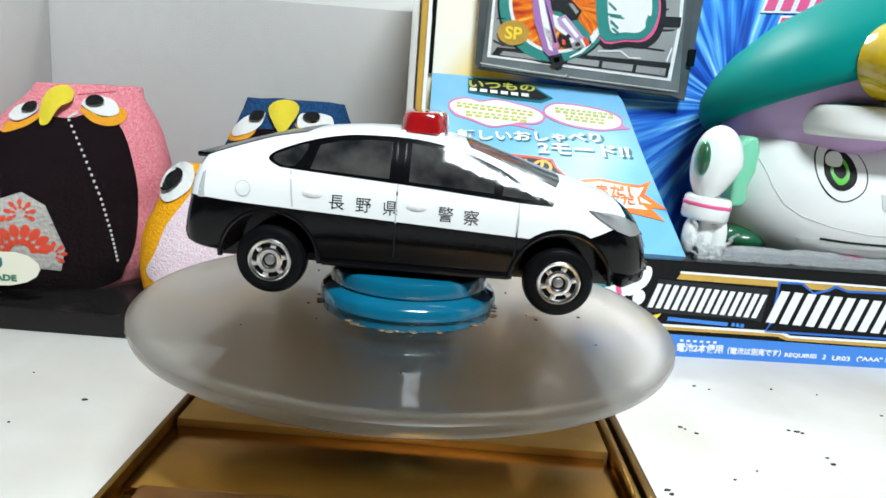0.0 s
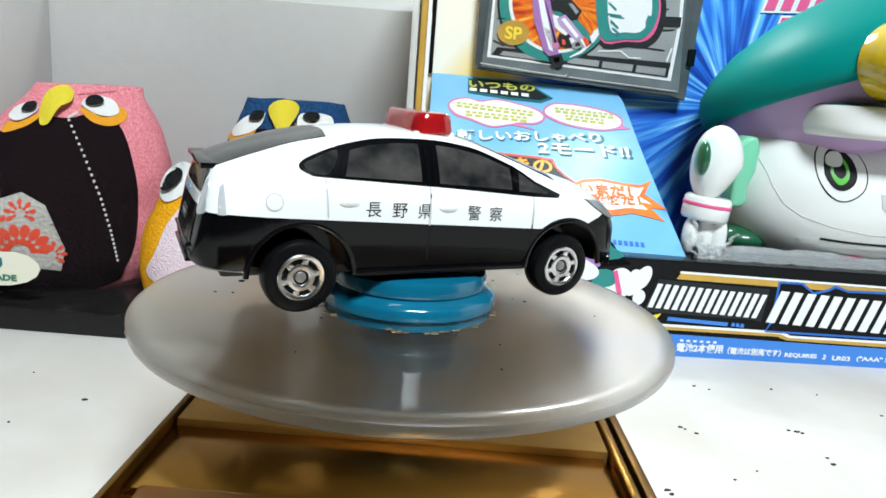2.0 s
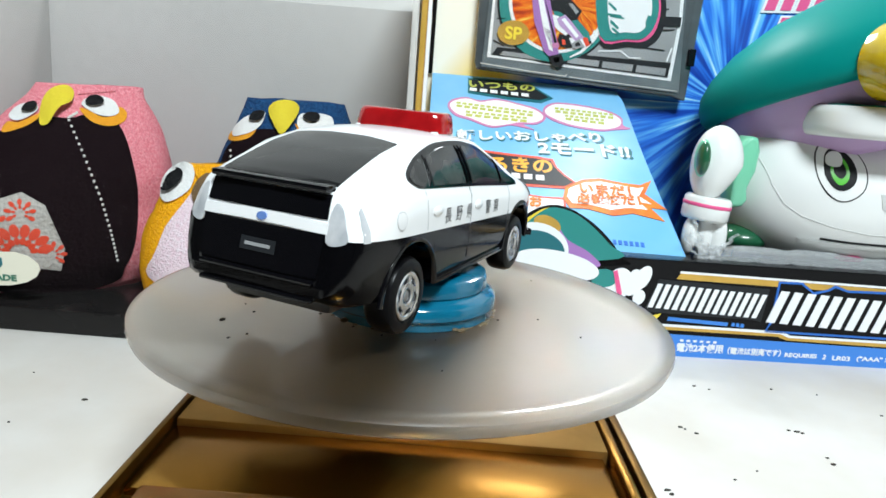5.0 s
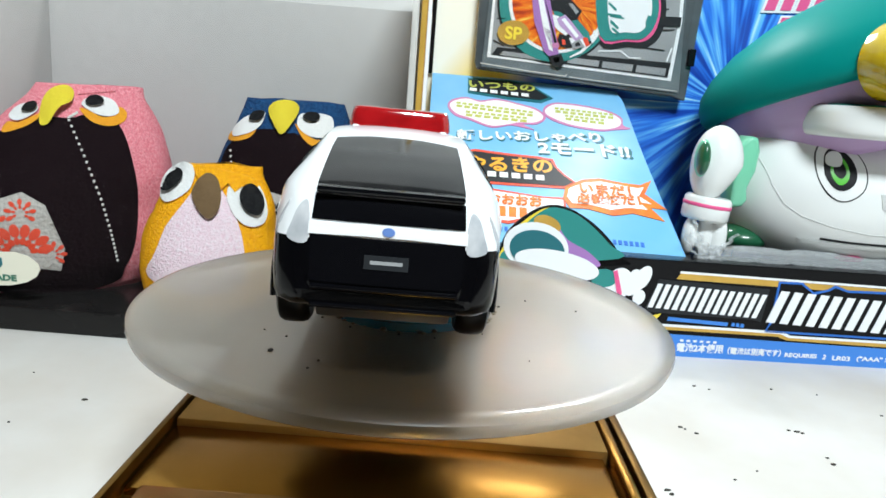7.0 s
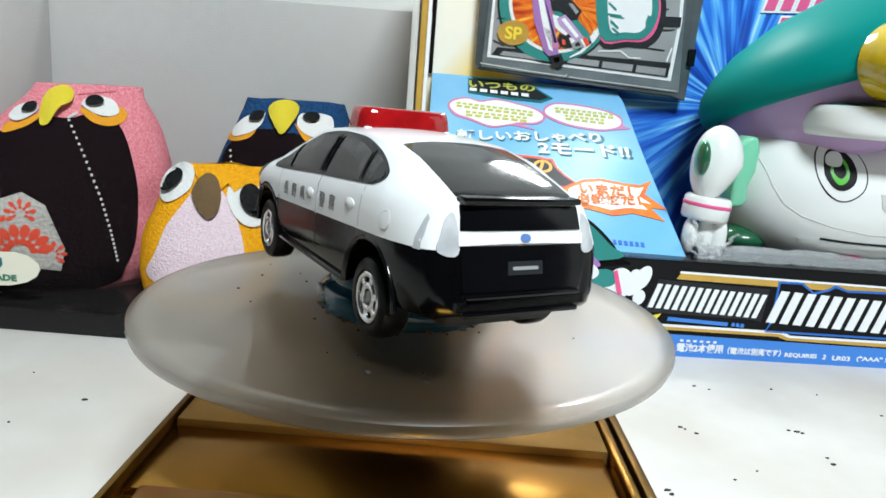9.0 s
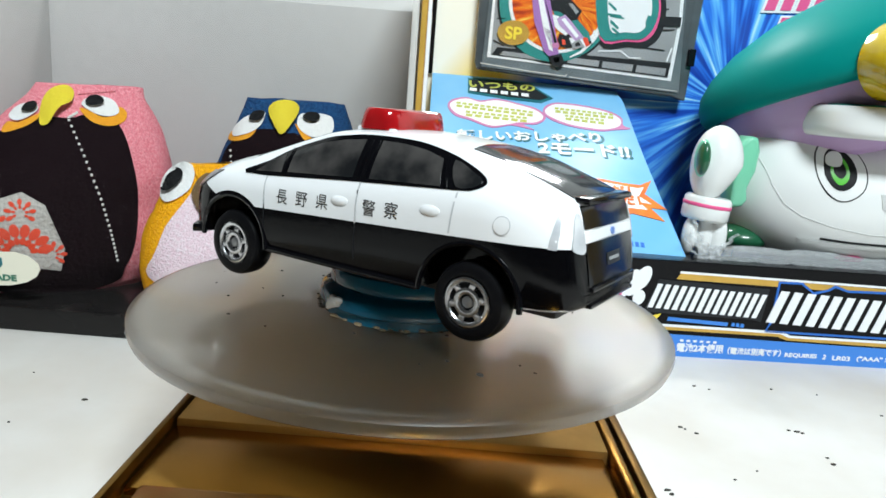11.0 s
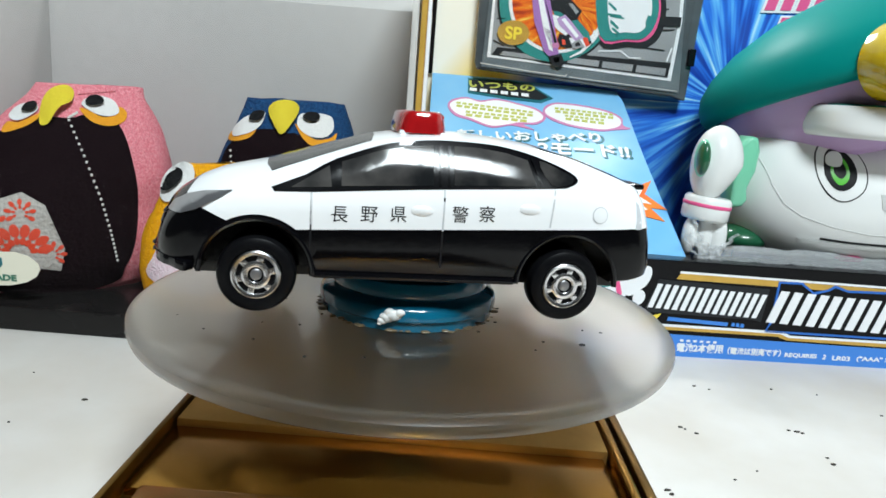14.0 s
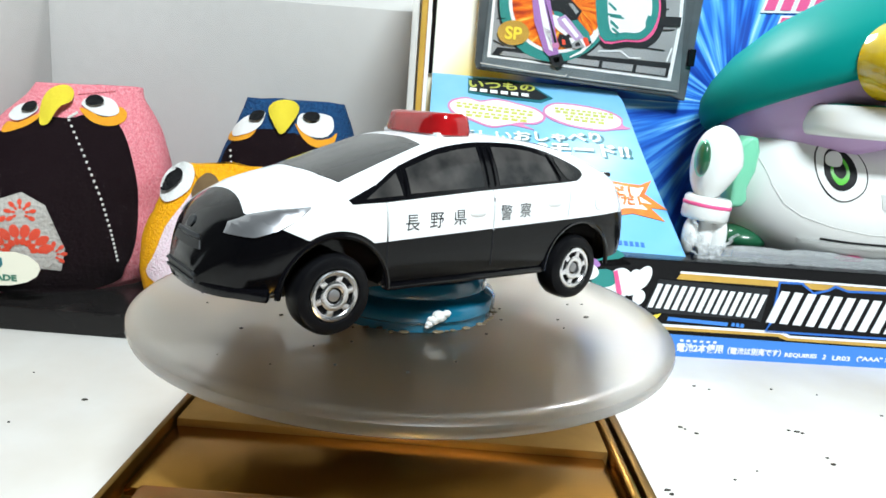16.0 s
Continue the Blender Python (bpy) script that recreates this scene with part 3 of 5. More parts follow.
def half_section(x):
    w, zl, zs, ze, zt, ye = W_MAX(x), Z_LOW(x), Z_SH(x), Z_EDGE(x), Z_TOP(x), Y_EDGE(x)
    zs = min(zs, ze - 0.25)
    ye = min(ye, w * 0.9)
    tail = min(1.0, max(0.0, (-25.0 - x) / 8.0))
    ys = w * (0.945 - 0.09 * tail)
    pts = [(0, zl), (w * 0.5, zl), (w * 0.88, zl), (w * 0.965, zl + 0.5), (w * 0.99, zl + 1.6)]
    for f in (0.35, 0.55, 0.75):
        pts.append((w * (1 - 0.10 * tail * max(0.0, f - 0.5)), zl + (zs - zl) * f))
    pts += [(w * (0.985 - 0.075 * tail), zl + (zs - zl) * 0.9), (ys, zs)]
    for f in (0.2, 0.4, 0.6, 0.8):
        pts.append((ys + (ye - ys) * f + 0.35 * math.sin(math.pi * f), zs + (ze - zs) * f))
    for f in (1.0, 0.93, 0.8, 0.6, 0.4, 0.2, 0.0):
        pts.append((ye * f, zt - (zt - ze) * f ** 2.6))
    return pts


def car_body():
    one = bmesh.new()
    stations = [-37.3, -37.05, -36.8, -36.4, -36.0, -35.5, -35.0, -34.4, -33.6] + [-32.5 + 1.5 * i for i in range(43)] + [31.2, 32.2, 33.2, 34.0, 34.7, 35.4, 36.0, 36.5, 36.9, 37.3, 37.6, 37.8]
    rows = []
    for x in stations:
        half = half_section(x)
        ring = [one.verts.new((x, -y, z)) for y, z in half] + [one.verts.new((x, y, z)) for y, z in half[-2:0:-1]]
        rows.append(ring)
    n = len(rows[0])
    for a, b in zip(rows, rows[1:]):
        for i in range(n):
            one.faces.new((a[i], a[(i + 1) % n], b[(i + 1) % n], b[i]))
    one.faces.new(rows[0])
    one.faces.new(rows[-1][::-1])
    bmesh.ops.recalc_face_normals(one, faces=one.faces)
    return one


def wheel_parts(car, x, side):
    wheel = part("wheel", lathe([(0, -2.0), (3.0, -2.0), (4.6, -2.2), (5.2, -1.8), (5.45, -1.2), (5.5, 0), (5.45, 1.2), (5.15, 1.8), (4.5, 2.15), (3.7, 2.1), (3.5, 1.7), (3.3, 1.35), (0, 1.35)], 48, axis="y"),
                 TYRE, car, "black plastic tyre", pose(x * MM, side * 12.0 * MM, 6.66 * MM, 0, 0, 0 if side > 0 else 180))
    rim = lathe([(3.42, 1.3), (3.42, 2.0), (3.2, 2.12), (2.85, 2.05), (2.72, 1.9), (2.68, 1.3)], 40, axis="y")
    lathe([(2.0, 1.3), (2.0, 1.92), (1.8, 2.0), (1.25, 2.0), (1.1, 1.9), (1.05, 1.3)], 28, rim, axis="y")
    for i in range(6):
        one = box(1.8, 2.8, 1.3, 1.92, -0.46, 0.46, 0.1)
        join(rim, one, Matrix.Rotation(radians(60 * i + 15), 4, "Y"))
    part("rim", rim, CHROME, wheel, "chrome rim with six slots")
    part("axle_end", lathe([(0, 1.3), (0.8, 1.3), (0.8, 1.75), (0.65, 1.85), (0, 1.85)], 20, axis="y"), PIN, wheel, "steel axle end")
    return wheel


def police_car():
    car = thing("toy_police_car", "black and white die-cast toy police car with red roof light", "toy car")
    solid = car_body()
    tree = outline_tree(solid)
    body = part("body", solid, PAINT, car, "white upper and black lower enamel body", smooth=False)
    cutters = bmesh.new()
    for x in (22.5, -22.5):
        for side in (-1, 1):
            lathe([(0, 0), (7.5, 0), (7.5, 12), (0, 12)], 48, cutters, axis="y", m=Matrix.Translation((x, 9.0 if side > 0 else -21.0, 6.9)))
    tool = part("arch_cutter", cutters, BLACKP, None)
    mod = body.modifiers.new("arches", "BOOLEAN")
    mod.operation, mod.object, mod.solver = "DIFFERENCE", tool, "EXACT"
    bpy.context.view_layer.update()
    cut = bpy.data.meshes.new_from_object(body.evaluated_get(bpy.context.evaluated_depsgraph_get()))
    body.modifiers.clear()
    old = body.data
    body.data = cut
    bpy.data.objects.remove(tool)
    bpy.data.meshes.remove(old)
    cut.polygons.foreach_set("use_smooth", [True] * len(cut.polygons))
    cut.set_sharp_from_angle(angle=radians(38))

    for side, ax in ((1, "+y"), (-1, "-y")):
        part("window_surround", patch(tree, soft([(20.3, 18.5), (16.2, 20.9), (12.2, 23.2), (6.0, 25.5), (2.0, 26.3), (-2.3, 26.75), (-8.4, 26.75), (-12.4, 26.4), (-17.0, 25.4), (-21.2, 23.9), (-22.9, 22.9), (-22.9, 22.1), (-21.3, 21.4), (-19.1, 21.15), (0.0, 19.9)], 3), ax, 0.10, 0.4, 1.2), BLACKP, car, "glossy black window surround")
        for pts in ([(18.2, 19.1), (13.0, 22.3), (12.6, 19.5)],
                    [(11.3, 19.7), (11.3, 22.9), (6.0, 24.8), (2.0, 25.6), (-1.6, 26.0), (-1.6, 20.5)],
                    [(-4.6, 20.7), (-4.6, 26.1), (-8.4, 26.05), (-12.4, 25.6), (-15.5, 24.8), (-16.6, 21.3)],
                    soft([(-17.3, 24.8), (-20.9, 23.5), (-22.4, 22.7), (-21.6, 21.8), (-18.9, 21.6)], 3)):
            part("window", patch(tree, pts, ax, 0.19, 0.3, 1.2), GLASS, car, "smoked clear side window")
        for x0, z0, x1, z1 in ((11.9, 19.4, 11.9, 23.3), (-2.6, 20.5, -2.6, 26.1), (-3.9, 20.6, -3.9, 26.1), (-17.5, 21.3, -16.1, 25.2)):
            part("window_post", patch(tree, [(x0 + 0.22, z0), (x0 - 0.22, z0), (x1 - 0.22, z1), (x1 + 0.22, z1)], ax, 0.24, 0.4, 1.2), BLACKP, car, "raised black window post")
            part("post_ridge", patch(tree, [(x0 + 0.09, z0 + 0.3), (x0 - 0.02, z0 + 0.3), (x1 - 0.02, z1 - 0.4), (x1 + 0.09, z1 - 0.4)], ax, 0.38, 0.3, 1.2), BLACKP, car)
        for pts in ([(15.3, 7.5), (15.05, 7.5), (15.2, 18.9), (15.45, 18.9)], [(-3.1, 7.5), (-3.35, 7.5), (-3.35, 20.3), (-3.1, 20.3)], [(-18.9, 15.5), (-19.15, 15.5), (-19.6, 20.9), (-19.35, 20.9)]):
            part("door_seam", patch(tree, pts, ax, 0.035, 0.3, 1.5), SEAM if pts[0][1] > 10 else INK, car)
            if pts[0][1] < 10:
                up = [(pts[0][0], 14.2), (pts[1][0], 14.2), pts[2], pts[3]]
                part("door_seam", patch(tree, up, ax, 0.06, 0.3, 1.5), SEAM, car)
        for hx, hz in (((-0.1, 17.0), (-15.8, 18.0)) if side > 0 else ((-0.1, 17.0), (-16.0, 17.8))):
            part("door_handle", patch(tree, [(hx + u, hz + v) for u, v in ellipse(0, 0, 1.6, 0.72)], ax, 0.02, 0.4, 0.5, 0.3), WHITEP, car, "white moulded door handle")
        cap = ellipse(-26.6, 17.7, 1.2, 1.25)
        bmc = patch(tree, cap, ax, 0.07, 0.3, 1.0)
        part("fuel_flap", bmc, SEAM, car)
        part("fuel_flap_face", patch(tree, ellipse(-26.6, 17.7, 1.08, 1.12), ax, 0.10, 0.3, 1.0), WHITEP, car)
        part("headlight", patch(tree, [(35.0, 14.6), (34.3, 15.8), (32.2, 16.9), (29.5, 17.7), (25.9, 18.2), (28.0, 16.9), (30.3, 15.5), (32.7, 14.6)], ax, 0.32, 0.5, 0.8), SILVER, car, "silver painted headlight")
        part("arch_lip", tube([(-22.5 + 7.75 * math.cos(radians(a)), side * (14.2 if a < 120 else 14.2 - (a - 120) * 0.004), 6.9 + 7.75 * math.sin(radians(a))) for a in range(0, 181, 10)], 0.42, 8), BLACKP, car, "black wheel arch lip")
        part("arch_lip", tube([(22.5 + 7.75 * math.cos(radians(a)), side * (14.2 if a > 60 else 14.2 - (60 - a) * 0.010), 6.9 + 7.75 * math.sin(radians(a))) for a in range(0, 181, 10)], 0.42, 8), BLACKP, car, "black wheel arch lip")
        part("sill", box(-14.5, 14.8, side * 13.5 - 0.9, side * 13.5 + 0.9, 6.6, 7.6, 0.35), BLACKP, car)
        part("tail_light", patch(tree, soft([(side * 9.3, 15.6), (side * 11.7, 15.7), (side * 11.3, 17.6), (side * 10.5, 19.6), (side * 9.5, 19.9)]), "-x", 0.16, 0.5, 0.8), PALE, car, "pale silver tail light")
        part("tail_light_side", patch(tree, [(-32.8, 15.7), (-33.9, 15.7), (-33.8, 17.5), (-33.5, 19.3), (-33.0, 19.8)], ax, 0.06, 0.3, 0.8), PALE, car)
        chars = "長野県警察"
        spots = ((11.4, 15.75), (7.3, 15.95), (3.2, 16.15), (-5.6, 16.55), (-9.5, 16.8)) if side > 0 else ((-12.3, 16.55), (-8.2, 16.4), (-4.1, 16.25), (4.3, 15.95), (8.2, 15.75))
        for ch, (cx, cz) in zip(chars, spots):
            one = writing(ch, 2.5, 0.02)
            m = Matrix.Translation((cx, side * 14.53, cz)) @ Matrix.Rotation(radians(180 if side > 0 else 0), 4, "Z") @ Matrix.Rotation(radians(90), 4, "X")
            bmesh.ops.transform(one, matrix=m, verts=one.verts)
            for v in one.verts:
                hit, normal, _, _ = tree.ray_cast(Vector((v.co.x, side * 60, v.co.z)), Vector((0, -side, 0)))
                if hit is not None:
                    v.co.y = hit.y + side * 0.05
            part("lettering", one, INK, car, "black printed character", smooth=False)
        for x in (22.5, -22.5):
            wheel_parts(car, x, side)

    part("windscreen", patch(tree, [(7.2, -9.0), (20.9, -10.8), (21.9, -7.0), (22.3, 0), (21.9, 7.0), (20.9, 10.8), (7.2, 9.0), (6.6, 4.0), (6.6, -4.0)], "+z", 0.10, 0.4, 1.3), SCREEN, car, "smoked clear windscreen")
    part("rear_window", patch(tree, [(-18.2, -8.3), (-32.8, -8.8), (-34.0, -8.8), (-34.0, 8.8), (-32.8, 8.8), (-18.2, 8.3), (-17.4, 3.0), (-17.4, -3.0)], "+z", 0.12, 0.4, 1.3), REARGLASS, car, "smoked sloping rear window")
    part("spoiler", box(-35.7, -33.2, -8.7, 8.7, 21.25, 22.15, 0.4), BLACKP, car, "glossy black tail spoiler")
    part("lower_rear_window", patch(tree, [(-9.0, 18.2), (9.0, 18.2), (8.8, 21.0), (-8.8, 21.0)], "-x", 0.16, 0.5, 1.0), BLACKP, car, "glossy black upright rear window")
    part("tail_strip", patch(tree, [(-9.3, 16.5), (-3.0, 16.7), (3.0, 16.7), (9.3, 16.5), (9.3, 17.8), (3.0, 18.1), (-3.0, 18.1), (-9.3, 17.8)], "-x", 0.22, 0.5, 1.0), WHITEP, car, "white tailgate strip")
    part("badge", patch(tree, ellipse(0, 17.35, 0.75, 0.5), "-x", 0.36, 0.4, 0.6), BADGE, car, "small blue oval badge")
    part("tailgate", patch(tree, [(-8.8, 11.2), (8.8, 11.2), (9.1, 16.45), (-9.1, 16.45)], "-x", 0.14, 0.4, 1.0), BLACKP, car)
    part("plate", patch(tree, [(-2.6, 13.0), (2.6, 13.0), (2.6, 14.6), (-2.6, 14.6)], "-x", 0.24, 0.4, 1.0), PDARK, car, "dark blank number plate")
    part("plate_bars", patch(tree, [(-1.9, 13.6), (1.9, 13.6), (1.9, 14.0), (-1.9, 14.0)], "-x", 0.30, 0.4, 1.0), PGREY, car)
    for zz in (10.6, 8.4):
        part("bumper_ridge", box(-37.7, -36.3, -8.6, 8.6, zz - 0.3, zz + 0.3, 0.25), BLACKP, car)
    part("front_lip", prism(soft([(38.1, 0), (37.8, 4.6), (36.7, 8.5), (34.6, 11.4), (31.0, 13.2), (31.0, -13.2), (34.6, -11.4), (36.7, -8.5), (37.8, -4.6)], 3), 5.2, 6.6, 0.3), BLACKP, car, "glossy black bumper lip", m=pose(0, 0, 0.0135, -90))
    part("grille", patch(tree, [(-5.2, 12.0), (5.2, 12.0), (4.6, 13.0), (-4.6, 13.0)], "+x", 0.15, 0.4, 0.8), CHASSIS, car)
    part("grille_bar", patch(tree, [(-4.2, 13.3), (4.2, 13.3), (3.8, 13.7), (-3.8, 13.7)], "+x", 0.25, 0.4, 0.8), PDARK, car)
    part("front_emblem", patch(tree, ellipse(0, 14.8, 1.0, 0.7), "+x", 0.2, 0.4, 0.6), PDARK, car, "dark oval emblem")
    part("lower_grille", patch(tree, [(-6.2, 6.6), (6.2, 6.6), (5.2, 9.4), (-5.2, 9.4)], "+x", 0.08, 0.4, 0.8), CHASSIS, car, "dark lower grille")
    for zz in (7.2, 8.1, 9.0):
        part("grille_slat", patch(tree, [(-5.6, zz - 0.18), (5.6, zz - 0.18), (5.4, zz + 0.18), (-5.4, zz + 0.18)], "+x", 0.3, 0.5, 0.8), PDARK, car)
    part("chassis", box(-33, 32, -8.4, 8.4, 5.4, 8.2, 0.8), CHASSIS, car, "black plastic underbody")
    for x in (22.5, -22.5):
        part("axle", lathe([(0, -13), (0.5, -13), (0.5, 13), (0, 13)], 12, axis="y", m=Matrix.Translation((x, 0, 6.66))), PIN, car)
    light = bmesh.new()
    rings = []
    for a, b, h in ((3.9, 8.1, 27.5), (3.95, 8.15, 28.0), (3.7, 7.95, 29.4), (3.45, 7.7, 30.3), (3.1, 7.4, 30.65), (2.6, 6.9, 30.75)):
        ring = []
        for i in range(48):
            c, q = math.cos(6.28319 * i / 48), math.sin(6.28319 * i / 48)
            ring.append(light.verts.new((-0.3 + a * math.copysign(abs(c) ** 0.55, c), b * math.copysign(abs(q) ** 0.55, q), h)))
        rings.append(ring)
    for a, b in zip(rings, rings[1:]):
        for i in range(48):
            light.faces.new((a[i], a[(i + 1) % 48], b[(i + 1) % 48], b[i]))
    light.faces.new(rings[0][::-1]), light.faces.new(rings[-1])
    bar = part("roof_light", light, RED, car, "clear red plastic roof light")
    for yy in (-5.6, -2.8, 0, 2.8, 5.6):
        part("lens_rib", box(-3.6, 3.0, yy - 0.12, yy + 0.12, 28.2, 30.2, 0.05), RED, bar)
    part("roof_light_base", box(-3.7, 3.1, -7.5, 7.5, 26.9, 27.8, 0.3), WHITEP, car)
    return car


car = police_car()


# ---- the owl display case ----
case = thing("display_case", "clear plastic display case with glossy black base", "display case", -82, 122, 0)
m0 = Matrix.Identity(4)
place(part("base", box(-157, -4, 79, 166, 0, 7.4, 0.6), BLACKPL, case, "glossy black plastic base"), m0)
place(part("back_panel", box(-157, -6, 164.2, 165.6, 7.3, 109.7, 0.2), CASEBACK, case, "hazy grey plastic back"), m0)
place(part("side_panel", box(-157, -155.6, 82, 164, 7.3, 135, 0.2), CASEBACK, case, "hazy grey plastic side"), m0)
ob = place(part("front_panel", box(-155.4, -7.2, 80.2, 80.8, 7.5, 135), CLEAR, case, "clear plastic front"), m0)
ob.visible_shadow = False
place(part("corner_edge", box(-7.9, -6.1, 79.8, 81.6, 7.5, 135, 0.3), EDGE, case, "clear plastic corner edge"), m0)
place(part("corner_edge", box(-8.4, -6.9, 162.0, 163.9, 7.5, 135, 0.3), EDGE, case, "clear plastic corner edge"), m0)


# ---- stuffed owls ----
def owl(name, label, x, y, yaw, rings, cloth, lean=0.0, tilt=0.0):
    """A cloth bag body: rings of (height, half width, half depth), pinched to a seam on top."""
    top = thing(name, label, "stuffed owl", x, y, 7.4, yaw, "stuffed owls")
    hs, aw, ad = [r[0] for r in rings], [r[1] for r in rings], [r[2] for r in rings]
    one = bmesh.new()
    n, levels, loops = 56, 34, []
    for k in range(levels + 1):
        f = k / levels
        h = hs[0] + (hs[-1] - hs[0]) * (1 - (1 - f) ** 1.35)
        a, d = (sum(float(np.interp(h + k_, hs, w_)) for k_ in (-4, -2, 0, 2, 4)) / 5 for w_ in (aw, ad))
        loop = []
        for i in range(n):
            t = 2 * math.pi * i / n
            c, s = math.cos(t), math.sin(t)
            p = Vector((a * math.copysign(abs(c) ** 0.8, c) + lean * max(0, (h - 25) / 30), d * math.copysign(abs(s) ** 0.8, s), h))
            wob = noise.noise(p * 0.09 + Vector((x, y, 0))) * 0.9 + noise.noise(p * 0.3) * 0.25
            p += Vector((c, s, 0)) * wob + Vector((0, 0, noise.noise(Vector((p.x * 0.12, 3, y))) * 1.2 * f))
            p.z += tilt * (p.x - 12) * f * f
            loop.append(one.verts.new(p))
        loops.append(loop)
    for a, b in zip(loops, loops[1:]):
        for i in range(n):
            one.faces.new((a[i], a[(i + 1) % n], b[(i + 1) % n], b[i]))
    one.faces.new(loops[0][::-1])
    one.faces.new(loops[-1])
    bmesh.ops.recalc_face_normals(one, faces=one.faces)
    tree = outline_tree(one)
    part("body", one, cloth, top, angle=80)
    return top, tree


def dotted(tree, pts, count, r):
    one = bmesh.new()
    xs, zs = [p[0] for p in pts], [p[1] for p in pts]
    for i in range(count):
        f = i / (count - 1) * (len(pts) - 1)
        px, pz = float(np.interp(f, range(len(pts)), xs)), float(np.interp(f, range(len(pts)), zs))
        hit, normal, _, _ = tree.ray_cast(Vector((px, -200, pz)), Vector((0, 1, 0)))
        if hit is not None:
            sphere(hit.x, hit.y - 0.35, hit.z, r, 0.35, r * 1.25, 8, 5, one)
    return one


def eye(tree, owl_thing, white, pupil, under=None, under_mat=None):
    if under:
        part("eye_rim", patch(tree, soft(under), "-y", 0.5, 1.0, 2.0), under_mat, owl_thing, "orange felt rim")
    e = part("eye", patch(tree, soft(white), "-y", 0.9, 1.2, 2.0), FELTW, owl_thing, "white felt eye")
    part("pupil", patch(tree, soft(pupil), "-y", 2.2, 1.2, 2.0), FELTK, e, "black felt pupil")


def flower(tree, owl_thing, cx, cz, r, material, n=9, a0=10, a1=190):
    """A fan-shaped flower figure of separate petals."""
    for i in range(n):
        an = radians(a0 + (a1 - a0) * i / (n - 1))
        for f, lx, lz in ((0.78, 0.15, 0.24), (0.42, 0.09, 0.13)):
            pts = ellipse(cx + f * r * math.cos(an), cz + f * r * math.sin(an), lz * r, lx * r, 10, math.degrees(an))
            part("petal", patch(tree, pts, "-y", 0.66, 0.5, 2.5), material, owl_thing)


pink, tree = owl("stuffed_owl", "pink crepe cloth owl with dark plum belly and yellow beak", -126, 115, 29.9, [(0, 26, 20), (6, 32, 24), (14, 34.8, 26), (24, 35.5, 26), (34, 34.0, 25), (42, 31.0, 22), (50, 26.5, 18), (57, 21.5, 12), (62, 18.0, 7), (65.6, 15.5, 2.2)], PINK, 7.5, 0.03)
part("belly", patch(tree, soft([(3.5, 55.1), (9.7, 56.8), (16.0, 55.4), (19.1, 50.3), (20.9, 42.2), (22.1, 33.1), (21.7, 21.8), (20.2, 13.3), (17.7, 7.6), (14.7, 2.0), (-2.5, -1.5), (-14.6, -0.6), (-29.8, 7.6), (-31.5, 23.0), (-29.1, 39.5), (-23.1, 49.4), (-14.9, 50.1), (-6.1, 54.8)]), "-y", 0.3, 0.8, 2.0), PLUM, pink, "dark plum cotton belly")
part("stitching", dotted(tree, [(5.5, 56.8), (2.9, 55.1), (7.0, 43.7), (11.0, 31.2), (13.7, 20.1), (15.4, 10.6)], 34, 0.42), THREAD, pink, "white running stitch")
part("floral_patch", patch(tree, [(-21.7, 27.6), (-15.9, 30.9), (-10.3, 33.0), (-4.3, 29.1), (-4.8, 23.3), (0.5, 15.4), (-0.8, 8.1), (-8.2, 9.6), (-22.5, 14.2)], "-y", 0.5, 0.9, 2.0), CLOTHW, pink, "white brocade patch with red flowers")
flower(tree, pink, *(-11.5, 14.4), 9.0, PRED)
flower(tree, pink, *(-10.9, 26.8), 4.2, PRED, 7, -30, 210)
flower(tree, pink, *(-3.1, 13.7), 4.2, PRED, 6, -40, 160)
flower(tree, pink, *(-18.3, 22.7), 4.6, PRED, 6, 40, 220)
eye(tree, pink, [(7.0, 59.2), (8.3, 61.0), (10.9, 62.1), (14.5, 61.8), (16.9, 60.4), (17.8, 57.8), (16.0, 56.3), (12.8, 56.1), (9.7, 57.2)], [(8.1, 59.8), (9.4, 61.4), (11.4, 61.9), (13.1, 61.3), (13.4, 60.0), (11.5, 59.0), (9.3, 58.9)], [(6.3, 58.2), (8.9, 57.6), (12.8, 55.8), (16.5, 56.7), (18.1, 59.2), (20.1, 57.8), (19.5, 55.1), (15.9, 53.3), (11.2, 53.6), (8.1, 55.5)], FELTO)
eye(tree, pink, [(-13.0, 54.1), (-11.8, 56.4), (-8.9, 58.3), (-5.7, 58.5), (-5.2, 56.8), (-7.6, 54.7), (-10.8, 53.2)], [(-9.2, 55.9), (-8.0, 58.0), (-5.7, 58.8), (-5.2, 57.5), (-6.7, 56.1)], [(-14.9, 49.7), (-13.6, 52.7), (-10.5, 52.9), (-6.4, 55.1), (-4.6, 55.9), (-5.9, 53.8), (-9.9, 51.3)], FELTO)
part("beak", patch(tree, soft([(-4.8, 52.7), (-4.4, 57.2), (-2.4, 61.3), (0.7, 64.0), (3.7, 64.6), (5.0, 62.7), (4.1, 59.6), (0.7, 57.0), (-2.4, 53.0)]), "-y", 1.2, 1.6, 1.2, 2.6), FELTY, pink, "yellow felt beak")

